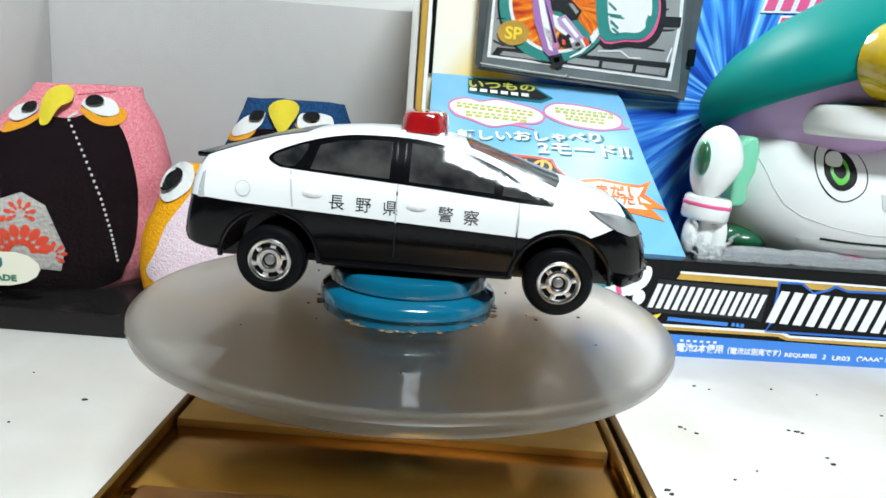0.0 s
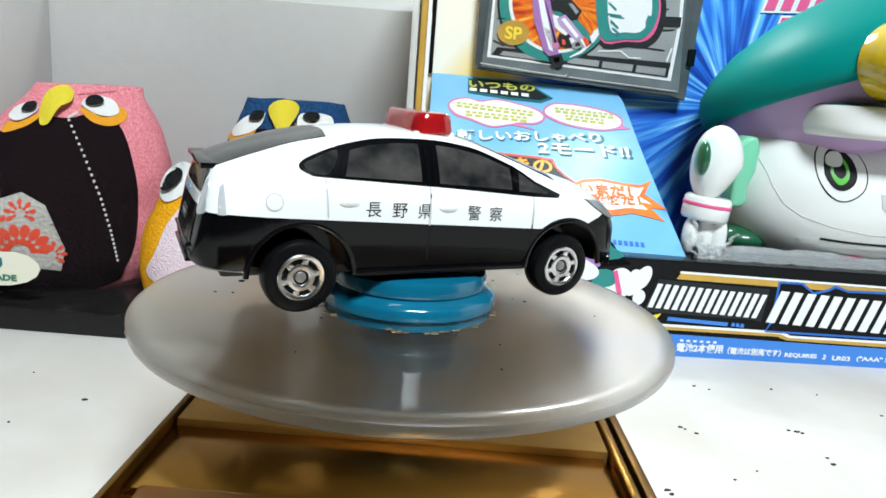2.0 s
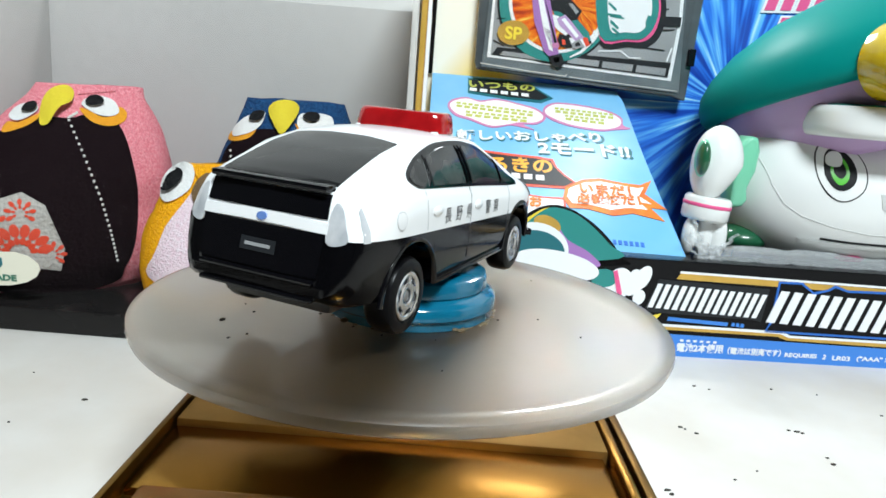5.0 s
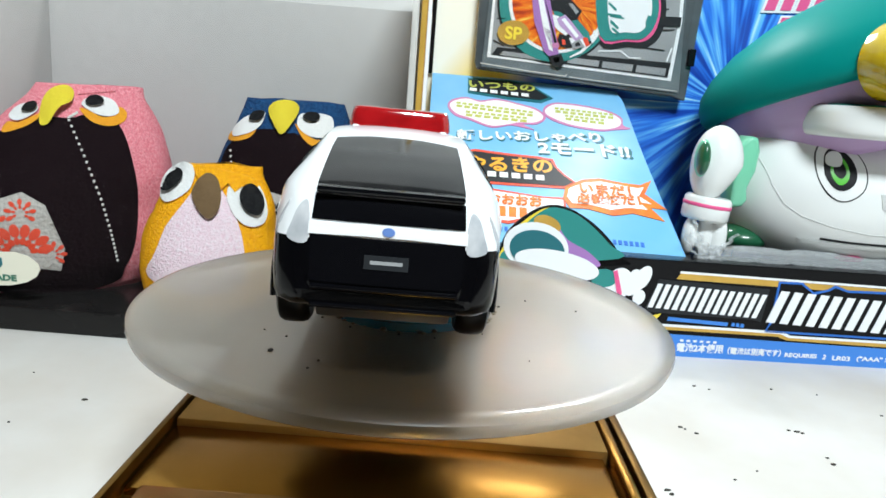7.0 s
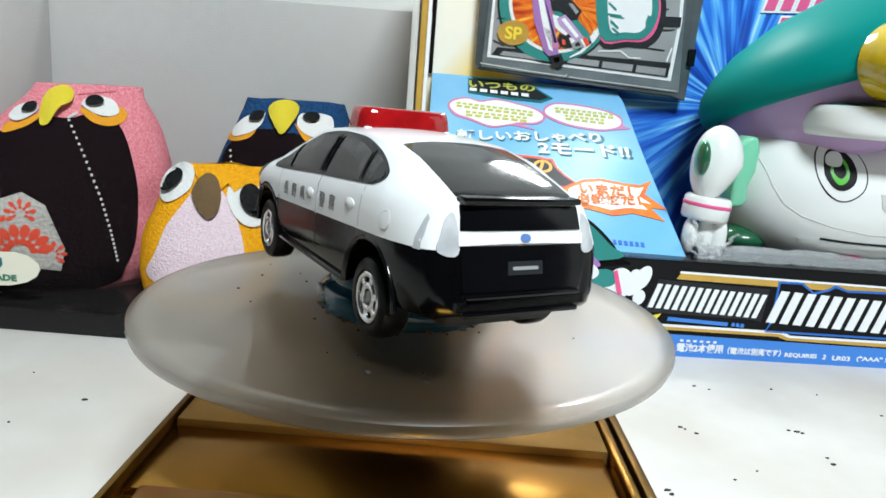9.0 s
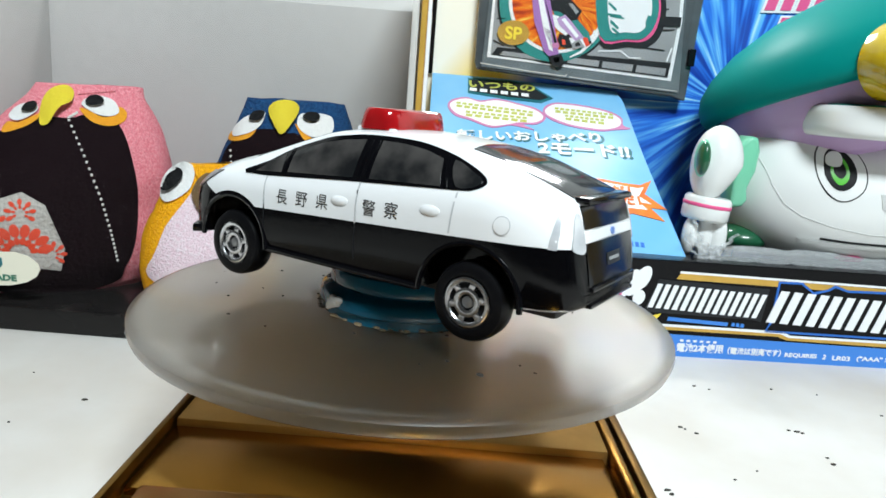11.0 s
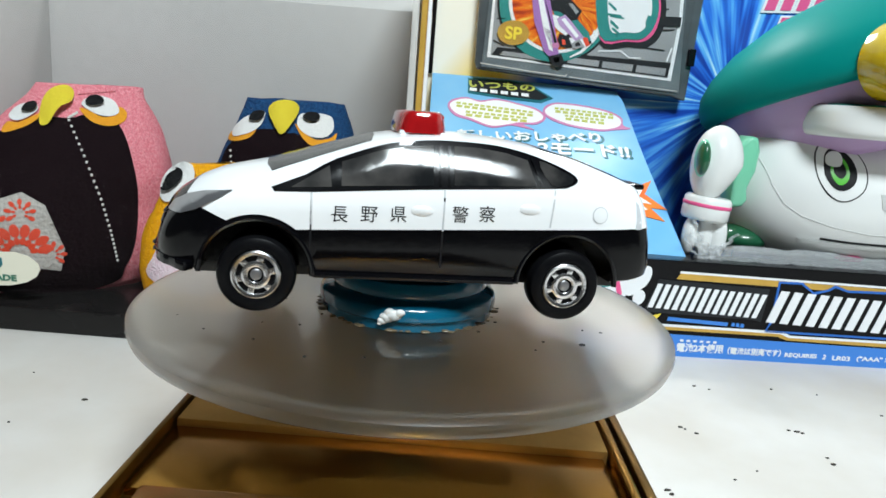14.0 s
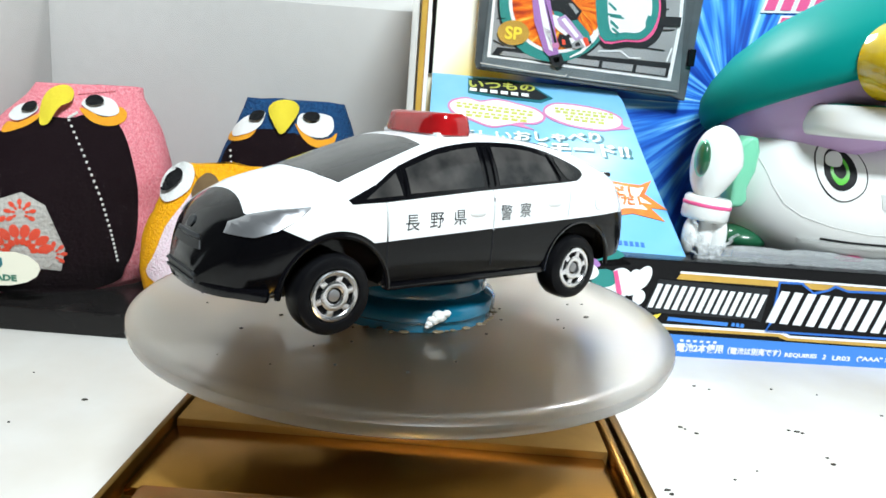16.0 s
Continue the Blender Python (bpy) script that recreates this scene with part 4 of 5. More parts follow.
part("fold", tube([(hit.x, hit.y - 0.3, hit.z) for hit in (tree.ray_cast(Vector((6.0 + 1.4 * i, -200, 62.6 + 0.22 * i)), Vector((0, 1, 0)))[0] for i in range(9)) if hit is not None], 0.45, 6), PINK, pink, "folded cloth crease")
blue, tree = owl("stuffed_owl", "blue crepe cloth owl with dark belly and yellow beak", -52, 133, 13.1, [(0, 24, 17), (6, 27, 20), (22, 29, 21), (40, 27, 18), (53, 22.0, 12), (61, 18.2, 6), (65.5, 16.6, 2.0)], NAVY, 1.2)
part("belly", patch(tree, soft([(-21.0, 48.9), (-13.9, 54.4), (-5.8, 55.5), (-2.9, 53.2), (0.7, 54.8), (8.3, 52.0), (16.0, 51.2), (21.1, 44.1), (22.7, 32.3), (21.3, 20.1), (-20.8, 16.7), (-23.6, 26.4), (-24.0, 39.7)]), "-y", 0.3, 0.8, 2.0), PLUM, blue, "dark plum cotton belly")
part("stitching", dotted(tree, [(-20.1, 47.5), (-19.5, 41.9)], 4, 0.45), THREAD, blue, "white running stitch")
part("floral_patch", patch(tree, [(-10.8, 32.7), (-6.2, 35.3), (-1.5, 34.1), (3.4, 28.5), (1.8, 19.4), (-9.6, 19.0)], "-y", 0.5, 0.9, 2.0), CLOTHW, blue, "white brocade patch with grey flowers")
flower(tree, blue, *(-4.5, 26.1), 6.0, PDARK)
eye(tree, blue, [(-19.3, 52.2), (-19.0, 55.0), (-15.8, 58.5), (-12.2, 60.0), (-9.0, 60.8), (-10.0, 57.0), (-12.5, 54.5), (-16.1, 52.9)], [(-14.0, 57.9), (-12.9, 60.3), (-10.4, 61.1), (-9.0, 60.4), (-10.0, 58.3), (-11.8, 57.5)], [(-21.1, 51.1), (-19.7, 53.8), (-15.7, 53.7), (-11.8, 55.1), (-13.9, 52.3), (-18.4, 50.7)], FELTO)
eye(tree, blue, [(1.8, 57.3), (2.4, 60.5), (5.2, 61.6), (9.8, 61.6), (13.6, 60.6), (14.2, 56.8), (11.6, 54.0), (7.3, 53.7), (3.9, 55.0)], [(3.5, 59.8), (5.2, 61.6), (7.9, 61.8), (9.5, 60.6), (8.6, 58.9), (5.8, 58.5)], [(1.0, 57.8), (4.4, 55.0), (8.3, 53.0), (13.0, 53.7), (15.4, 55.4), (14.0, 51.8), (9.3, 50.4), (4.5, 52.4)], FELTO)
part("beak", patch(tree, soft([(-7.9, 61.3), (-7.0, 63.5), (-4.0, 64.9), (0.1, 65.0), (2.3, 63.3), (1.3, 59.7), (-3.3, 53.8), (-6.4, 57.7)]), "-y", 1.2, 1.6, 1.2, 2.6), FELTY, blue, "yellow felt beak")

small, tree = owl("stuffed_owl", "small golden cloth owl with pale pink belly", -68.5, 99, 19.2, [(0, 18.5, 13), (5, 21.2, 15.5), (18, 21.0, 15.5), (28, 19.0, 12.5), (36, 16.5, 8.5), (42, 13.0, 4.5), (45.0, 11.0, 1.8)], ORANGE, 5.0)
part("belly", patch(tree, soft([(-18.1, 11.2), (-16.0, 19.0), (-13.2, 26.7), (-9.2, 32.4), (-4.9, 37.9), (-1.3, 40.5), (3.0, 37.3), (6.3, 31.3), (8.5, 24.4), (9.3, 18.1), (9.1, 10.0), (-2.5, 6.5)]), "-y", 0.4, 0.8, 1.8), PALEPINK, small, "pale pink satin belly")
part("forehead_hem", patch(tree, [(-6.0, 43.4), (-4.6, 44.6), (0.0, 44.2), (5.0, 43.0), (10.0, 41.8), (13.6, 40.6), (14.6, 36.8), (12.6, 38.4), (10.8, 36.6), (8.6, 38.8), (6.4, 37.2), (4.4, 39.6), (2.2, 37.4), (0.2, 40.4), (-2.4, 38.6), (-4.4, 41.0)], "-y", 0.7, 0.9, 1.5, 0.6), ORANGE, small, "ruffled golden cloth hem")
eye(tree, small, [(-15.1, 35.6), (-14.5, 40.1), (-11.9, 43.5), (-8.5, 45.4), (-6.0, 44.5), (-5.2, 41.6), (-6.5, 37.8), (-9.6, 35.1), (-13.2, 33.6)], [(-13.9, 36.8), (-13.6, 40.6), (-11.1, 42.8), (-8.8, 42.8), (-8.5, 40.8), (-10.4, 38.0), (-12.5, 36.5)])
eye(tree, small, [(4.1, 36.1), (5.4, 39.9), (8.6, 41.4), (12.3, 40.5), (15.0, 36.8), (16.1, 31.9), (15.2, 28.4), (12.2, 27.2), (8.8, 28.2), (5.8, 31.3)], [(7.7, 36.6), (9.3, 38.9), (11.9, 39.1), (14.3, 36.4), (14.7, 32.6), (12.9, 30.6), (10.1, 31.4), (8.1, 33.8)])
part("beak", patch(tree, soft([(-6.0, 36.2), (-3.8, 40.4), (-1.3, 42.2), (1.4, 40.6), (2.5, 36.1), (1.4, 31.6), (-1.0, 29.6), (-3.8, 31.5)]), "-y", 1.2, 1.8, 1.2, 1.4), FELTB, small, "brown felt beak")

label = thing("paper_label", "cream oval paper label stuck on the clear case", "label", -122, 80, 20)
place(part("paper", prism([(-129.7, 18.4), (-128.1, 21.7), (-124.6, 23.7), (-120.4, 24.0), (-116.3, 23.0), (-113.7, 21.1), (-113.0, 19.1), (-114.0, 17.0), (-117.1, 15.0), (-121.9, 13.7), (-125.3, 13.4), (-128.9, 15.0)], 79.8, 80.15), STICKER, label), m0)
one = sign("MADE", (-129.2, 15.9), (-119.7, 16.1), 1.9, 0.0)
place(part("word", one, GREENINK, label, "green printed word"), pose(0, 79.75, 0))
place(part("print", prism([(-126.7, 22.1), (-124.2, 22.0), (-124.0, 19.9), (-125.1, 18.5), (-127.0, 18.3)], 79.55, 79.85), PTEALD, label), m0)


# ---- the boxed talking toy ----
LIP = Matrix.Translation((-6.0, 97.0, 0)) @ Matrix.Rotation(radians(3.5), 4, "Z")
LEAFM = Matrix(((1, 0, 0, 0), (0, 0.5686, 0.8226, 110.0), (0, -0.8226, 0.5686, 32.4), (0, 0, 0, 1)))
toybox = thing("toy_box", "printed card box with open window front, black lip and blue strip", "toy box", 120, 150, 0)


def on(m, name, bm_, material, parent=None, label_="", smooth=False):
    return place(part(name, bm_, material, parent or toybox, label_, smooth=smooth, angle=62), m)


on(LIP, "bottom", box(0, 330, 0.4, 98, 0, 1.5), PBLACK)
on(LIP, "front_lip", box(0, 330, 0, 1.6, 0, 32.6, 0.3), PBLACK, label_="glossy black printed front lip")
on(LIP, "lip_top", box(0, 330, 1.6, 13, 31.4, 32.6, 0.2), PBLACK)
on(LIP, "side_panel", box(0, 1.5, 1.0, 96, 0, 140, 0.2), PGOLD, label_="gold printed side of the box")
on(LIP, "front_edge", box(-0.4, 1.1, -0.5, 1.4, 32.4, 140, 0.3), PGOLD, label_="gold printed window edge")
on(LIP, "window_edge", box(1.6, 2.6, 0.2, 2.0, 32.4, 140, 0.2), PWHITE, label_="white inner window edge")
on(m0, "inner_edge", prism([(-7.3, 144.5), (-5.2, 144.6), (-5.2, 88.0), (-6.9, 87.8)], 188.2, 189.4), PBLACK)
on(m0, "back_panel", box(-14, 330, 190.2, 191.6, 0, 140), BURSTP, label_="blue light-burst printed back panel")
on(LIP, "far_side", box(328.5, 330, 1.0, 96, 0, 140, 0.2), PGOLD)
on(LIP, "strip", flat([(5.2, 8.4), (91.7, 7.6), (178.6, 6.8), (180.4, -0.7), (5.7, 0.7)], 0.0), PSKY, label_="blue bottom strip")
on(LIP, "gold_line", flat([(89.4, 28.5), (173.5, 27.5), (174.0, 25.5), (88.2, 26.5)], 0.0), PGOLD)
on(LIP, "white_line", flat([(89.1, 29.2), (173.3, 28.4), (173.5, 27.7), (89.2, 28.5)], 0.0), PWHITE)
on(LIP, "gold_line", flat([(83.6, 10.7), (127.2, 10.3), (129.3, 9.2), (178.1, 8.8), (178.4, 7.4), (128.6, 7.9), (125.5, 9.0), (83.8, 9.1)], 0.05), PGOLD)
on(LIP, "white_line", flat([(81.6, 11.0), (127.0, 10.9), (129.8, 9.6), (177.9, 9.6), (178.1, 8.8), (129.4, 8.8), (126.2, 10.0), (81.8, 10.2)], 0.1), PWHITE)
on(LIP, "blue_line", flat([(87.4, 13.5), (107.8, 12.8), (107.7, 11.6), (87.2, 12.3)], 0.1), PSKY)
for px in (0, 1, 2):
    on(LIP, "blue_dot", flat([(109.2, 12.9), (110.2, 12.8), (110.2, 11.6), (109.0, 11.7)] if px == 0 else ([(110.7, 12.8), (111.7, 12.7), (111.7, 11.5), (110.6, 11.6)] if px == 1 else [(112.3, 12.7), (113.3, 12.6), (113.3, 11.4), (112.1, 11.5)]), 0.1), PSKY)
on(LIP, "title_outline", flat([(78.8, 14.7), (82.4, 26.1), (119.9, 25.1), (118.9, 13.7), (115.7, 14.3), (81.1, 14.8)], 0.05), PDARK)
on(LIP, "title_outline", flat([(120.7, 10.3), (122.0, 13.9), (122.4, 28.0), (130.5, 28.1), (135.0, 25.0), (139.5, 26.4), (141.7, 27.9), (146.3, 26.5), (173.6, 27.1), (177.7, 10.2)], 0.1), PBLUE)
on(LIP, "title_outline", flat([(121.3, 11.1), (122.8, 14.0), (123.1, 27.3), (130.2, 27.4), (135.1, 24.2), (139.9, 25.7), (141.9, 27.0), (146.5, 25.7), (173.8, 26.3), (177.5, 11.0)], 0.2), PBLACK)
row_of(LIP, toybox, "title_block", bars((80.6, 20.6), (118.7, 19.0), 14, 8.2, 0.15, 0.30, 0.62), PWHITE, "white slanted blocks of the title")
row_of(LIP, toybox, "title_block", bars((121.3, 19.4), (176.0, 17.3), 12, 11.0, 0.35, 0.30, 0.64), PWHITE, "large white slanted blocks of the title")
for text, a, b, h in (("電池2本使用", (91.3, 3.2), (108.1, 3.5), 3.2), ("（電池は別売です）", (108.7, 3.1), (128.3, 3.3), 2.6), ("REQUIRES", (128.8, 2.7), (140.7, 2.8), 1.7), ("2", (142.4, 2.9), (143.6, 2.8), 1.7), ("LR03", (145.6, 2.7), (152.2, 2.7), 1.7), ('("AAA" SIZE)', (153.8, 2.8), (171.4, 2.9), 2.0)):
    on(LIP, "word", sign(text, a, b, h, 0.25), PWHITE, label_="white printed words")
row_of(LIP, toybox, "small_bar", bars((92.0, 5.7), (105.6, 5.7), 6, 0.7, 0.25, 0, 0.5), PWHITE)
on(LIP, "yellow_star", flat([(77.1, 16.0), (80.4, 13.2), (84.9, 14.5), (83.0, 11.8), (86.6, 9.7), (81.7, 10.4), (79.0, 9.2)], 0.0), PYELLOW)
# plain printed figure on the lip and its cut-out top
on(LIP, "cutout", prism(soft([(27.1, 27.0), (29.4, 33.1), (31.7, 38.7), (35.8, 43.2), (40.9, 46.7), (46.1, 47.9), (51.7, 46.7), (58.6, 43.0), (64.7, 37.9), (69.2, 32.4), (69.5, 29.8)]), 0.0, 0.9), PBLACK, label_="printed card cut-out")
on(LIP, "cutout_yellow", flat(soft([(28.5, 27.4), (30.5, 33.5), (32.9, 38.5), (36.8, 42.7), (41.5, 46.2), (44.5, 46.7), (38.6, 42.2), (34.6, 37.1), (32.4, 31.8), (31.4, 27.6)]), 0.1), PYELLOW)
on(LIP, "cutout_teal", flat(soft([(32.0, 28.8), (33.1, 34.8), (36.9, 41.3), (42.7, 46.4), (47.1, 47.1), (52.8, 45.5), (58.7, 41.7), (64.5, 36.6), (68.1, 32.0)]), 0.15), PTEAL)
on(LIP, "cutout_lilac", flat(soft([(46.9, 41.3), (51.1, 37.0), (57.9, 33.7), (62.5, 29.3), (54.8, 28.8), (48.9, 32.2)]), 0.25), PLILAC)
on(LIP, "cutout_gold", flat(ellipse((43.8, 41.6)[0], (43.8, 41.6)[1], 4.6, 2.7, 20, -20), 0.35), PGOLD)
on(LIP, "cutout_ring", flat(ellipse((41.0, 34.0)[0], (41.0, 34.0)[1], 10.6, 8.0, 32, -10), 0.45), PWHITE)
on(LIP, "cutout_disc", flat(ellipse((41.4, 33.3)[0], (41.4, 33.3)[1], 9.0, 6.2, 32, -10), 0.7), PTEALD)
on(LIP, "cutout_white", flat(ellipse((48.3, 28.8)[0], (48.3, 28.8)[1], 14.0, 4.6, 32, -8), 0.9), PWHITE)
on(LIP, "print_mint", flat(ellipse((64.2, 25.3)[0], (64.2, 25.3)[1], 4.4, 3.0, 24), 0.2), PTEAL)
on(LIP, "print_white", flat(ellipse((69.4, 23.7)[0], (69.4, 23.7)[1], 4.5, 5.4, 24, -20), 0.1), PWHITE)
on(LIP, "print_pink", flat([(67.0, 27.8), (68.3, 28.2), (70.8, 20.4), (69.4, 19.5)], 0.4), PPINK)
on(LIP, "print_white", flat(ellipse((77.0, 26.1)[0], (77.0, 26.1)[1], 2.4, 4.4, 24, -25), 0.1), PWHITE)
on(LIP, "print_white", flat(ellipse((74.0, 24.4)[0], (74.0, 24.4)[1], 2.6, 4.6, 24, -15), 0.15), PWHITE)
on(LIP, "print_white", flat(ellipse((76.6, 19.6)[0], (76.6, 19.6)[1], 2.0, 2.6, 24, -15), 0.1), PWHITE)
# pink title on the back panel
row_of(m0, toybox, "pink_title_edge", bars((131.6, 128.1), (164.6, 129.9), 5, 9.6, -189.7, 0.25, 0.98), PWHITE)
row_of(m0, toybox, "pink_block", bars((131.6, 128.1), (164.6, 129.9), 5, 7.6, -189.4, 0.25, 0.66), PPINK)
row_of(m0, toybox, "pink_title_edge", bars((138.4, 119.6), (144.6, 120.0), 1, 6.4, -189.7, 0.25, 0.98), PWHITE)
row_of(m0, toybox, "pink_block", bars((138.4, 119.6), (144.6, 120.0), 1, 4.6, -189.4, 0.25, 0.72), PPINK)

# sloping leaflet
leaflet = thing("leaflet", "light blue printed leaflet sloping inside the toy box", "leaflet", 40, 140, 45)


def leaf(name, bm_, material, label_=""):
    return place(part(name, bm_, material, leaflet, label_, smooth=False), LEAFM)


leaf("sheet", prism([(-5.2, 100.5), (35.2, 96.6), (67.0, 95.6), (74.2, 94.3), (76.3, 86.5), (79.0, 59.7), (81.2, 41.2), (86.7, -0.1), (46.1, -0.4), (-0.8, -1.4), (-3.7, 47.4)], -0.3, 0.5), LEAF, "light blue printed sheet")
leaf("banner", flat([(10.3, 95.6), (29.1, 96.2), (38.7, 93.2), (40.4, 91.3), (46.4, 85.5), (41.4, 81.6), (27.7, 82.2), (10.6, 84.7)], 0.35), PTEALD)
leaf("banner_dark", flat([(11.0, 94.5), (29.1, 94.9), (38.0, 92.3), (44.5, 85.7), (41.0, 83.2), (27.8, 83.8), (11.3, 86.0)], 0.45), PDARK)
leaf("word", sign("いつもの", (9.9, 91.3), (39.9, 91.7), 5.6, 0.6), POLIVE, "olive yellow printed words")
row_of(LEAFM, leaflet, "name_bar", bars((10.6, 87.2), (36.8, 85.9), 6, 2.2, 0.6, 0, 0.7), PWHITE)
for pts, inner in (([(2.7, 74.0), (4.3, 78.9), (10.0, 81.3), (16.0, 79.7), (23.0, 81.9), (32.4, 79.6), (39.4, 77.0), (42.9, 71.6), (39.0, 66.6), (33.3, 65.8), (37.8, 62.7), (28.8, 64.5), (20.9, 62.0), (11.7, 66.0), (5.9, 68.2)], [(3.6, 74.1), (5.0, 77.8), (10.3, 80.2), (16.0, 78.5), (23.0, 80.7), (32.4, 78.4), (38.9, 75.7), (41.7, 71.5), (38.4, 67.6), (31.7, 66.7), (28.8, 65.6), (20.8, 63.1), (12.1, 67.1), (6.6, 69.4)]),
                   ([(41.7, 75.3), (43.7, 80.3), (49.1, 82.7), (60.8, 81.8), (70.0, 79.1), (74.2, 75.0), (74.1, 70.4), (76.8, 68.5), (70.9, 67.0), (63.9, 65.4), (52.7, 66.9), (44.9, 70.4)], [(42.6, 75.0), (44.4, 79.2), (49.2, 81.5), (60.7, 80.6), (69.4, 77.9), (73.2, 74.5), (73.0, 70.6), (70.1, 68.0), (64.0, 66.5), (53.0, 68.0), (45.6, 71.6)])):
    leaf("bubble_edge", flat(soft(pts), 0.35), PROSE)
    leaf("bubble", flat(soft(inner), 0.45), PWHITE, "white speech bubble")
for a, b, n in (((5.8, 75.6), (37.9, 72.9), 10), ((9.8, 69.9), (35.4, 68.7), 7), ((46.4, 77.1), (71.0, 75.7), 8), ((50.3, 72.6), (66.8, 71.4), 5)):
    row_of(LEAFM, leaflet, "bubble_bar", [q for dz, h in ((1.1, 1.3), (-1.0, 1.6)) for q in bars((a[0], a[1] + dz), (b[0], b[1] + dz), n + (3 if dz > 0 else 0), h, 0.6, 0.15, 0.72)], POLIVE)
for text, a, b, h in (("新しいおしゃべり", (5.4, 55.6), (65.8, 61.2), 6.4), ("2モード!!", (37.6, 51.6), (75.5, 53.3), 7.4)):
    leaf("word_shadow", sign(text, (a[0] + 0.7, a[1] - 0.7), (b[0] + 0.7, b[1] - 0.7), h, 0.35, 0.97), PTEALD)
    leaf("word", sign(text, a, b, h, 0.55), PWHITE, "white printed words")
leaf("banner_red", flat([(6.0, 44.5), (14.5, 47.7), (27.5, 46.6), (38.3, 46.2), (44.3, 45.3), (45.6, 40.8), (48.5, 36.7), (52.4, 32.7), (48.0, 29.1), (27.4, 28.5), (6.8, 28.5)], 0.35), PRED)
leaf("banner_dark", flat([(6.0, 43.2), (14.5, 46.3), (27.5, 45.2), (37.8, 44.8), (43.4, 44.2), (44.9, 40.1), (48.0, 36.0), (51.2, 32.9), (47.7, 30.3), (27.4, 29.7), (6.7, 29.7)], 0.45), PDARK)
leaf("word", sign("やるきの", (10.1, 39.1), (44.9, 41.1), 8.6, 0.6), PAMBER, "orange printed words")
row_of(LEAFM, leaflet, "name_bar", bars((14.4, 33.8), (41.2, 33.9), 6, 2.8, 0.6, 0, 0.7), PWHITE)
leaf("flash_edge", flat([(48.1, 30.3), (54.7, 34.9), (61.1, 36.3), (69.3, 34.8), (76.0, 34.3), (80.6, 37.4), (77.0, 29.5), (84.0, 22.0), (78.0, 22.4), (82.2, 16.0), (71.4, 18.8), (64.2, 16.8), (55.4, 19.3), (49.0, 19.1), (46.9, 24.1)], 0.35), PORANGE)
leaf("flash", flat([(49.3, 29.3), (54.9, 33.0), (61.3, 34.4), (69.1, 33.2), (74.9, 32.3), (77.1, 33.2), (74.7, 28.0), (78.7, 24.3), (74.3, 25.0), (76.8, 21.1), (70.2, 21.5), (63.5, 19.6), (55.6, 21.6), (50.0, 21.5), (48.4, 24.9)], 0.45), PWHITE, "white jagged speech flash")
leaf("word", sign("いまだ！", (52.6, 29.6), (72.5, 29.9), 5.4, 1.0), PORANGE, "orange printed words")
leaf("word", sign("必殺技だ！", (50.9, 24.0), (75.6, 25.4), 5.4, 1.0), PORANGE, "orange printed words")
leaf("bubble_edge", flat([(5.0, 24.0), (19.2, 26.3), (39.5, 23.9), (47.7, 24.2), (47.7, 18.4), (39.1, 13.7), (27.2, 8.7), (5.7, 11.2)], 0.3), PRED)
leaf("bubble", flat([(5.0, 23.1), (19.2, 25.1), (39.1, 22.9), (46.8, 22.9), (46.8, 19.1), (38.8, 14.8), (27.2, 10.1), (5.6, 12.4)], 0.4), PWHITE)
leaf("word", sign("おおおお", (19.3, 20.3), (39.8, 20.6), 5.4, 1.0), PORANGE, "orange printed words")
row_of(LEAFM, leaflet, "bubble_bar", bars((19.3, 14.5), (34.2, 14.5), 4, 5.0, 0.6, 0, 0.7), PORANGE)
row_of(LEAFM, leaflet, "small_bar", bars((62.2, 4.0), (73.6, 3.7), 6, 2.0, 0.4, 0, 0.6), PBLUE)
row_of(LEAFM, leaflet, "small_bar", bars((21.8, 6.4), (27.2, 6.0), 3, 2.0, 0.4, 0, 0.6), PBLUE)

# card in its case
cardcase = thing("card_case", "smoked plastic case holding a printed game card", "card case", 60, 184, 90)


def card(name, bm_, material, label_="", parent=None):
    return place(part(name, bm_, material, cardcase, label_, smooth=False), Matrix.Translation((0, 183.0, 0)))


card("frame", prism([(12.4, 150.9), (103.8, 149.3), (104.0, 125.5), (102.5, 84.5), (97.0, 85.9), (13.4, 91.0), (12.4, 93.7), (12.1, 118.5)], 0.0, 6.0, 0.8), CASEK, "smoked black plastic frame")
card("inner_step", flat([(17.4, 151.3), (94.8, 148.6), (96.7, 124.9), (99.1, 87.7), (15.4, 92.1), (16.3, 118.8)], 0.0, 0.5), CASESTEP, "clear smoked plastic step")
card("white_border", flat([(15.6, 151.2), (93.9, 148.5), (96.2, 116.0), (95.1, 92.3), (17.4, 96.2), (17.7, 118.9)], 0.5), PWHITE)
card("print", flat([(16.7, 151.2), (92.5, 148.4), (94.8, 115.9), (93.5, 93.3), (18.8, 97.0), (18.8, 119.0)], 0.6), PGREY, "grey printed game card")
card("floor_print", flat([(21.3, 100.4), (94.0, 99.6), (93.4, 93.8), (19.2, 97.2)], 0.75), PDARK)
card("floor_tile", flat([(23.8, 99.0), (41.7, 98.3), (41.2, 96.4), (22.6, 97.3)], 0.85), PGREY)
card("floor_tile", flat([(51.2, 98.6), (64.3, 98.2), (64.1, 95.7), (51.0, 96.3)], 0.85), PGREY)
card("floor_tile", flat([(65.7, 98.1), (78.6, 97.7), (78.2, 94.9), (65.5, 95.5)], 0.85), PGREY)
card("floor_tile", flat([(80.0, 97.6), (92.4, 97.2), (92.2, 94.2), (79.7, 94.8)], 0.85), PGREY)
c0 = (44.0, 119.8)
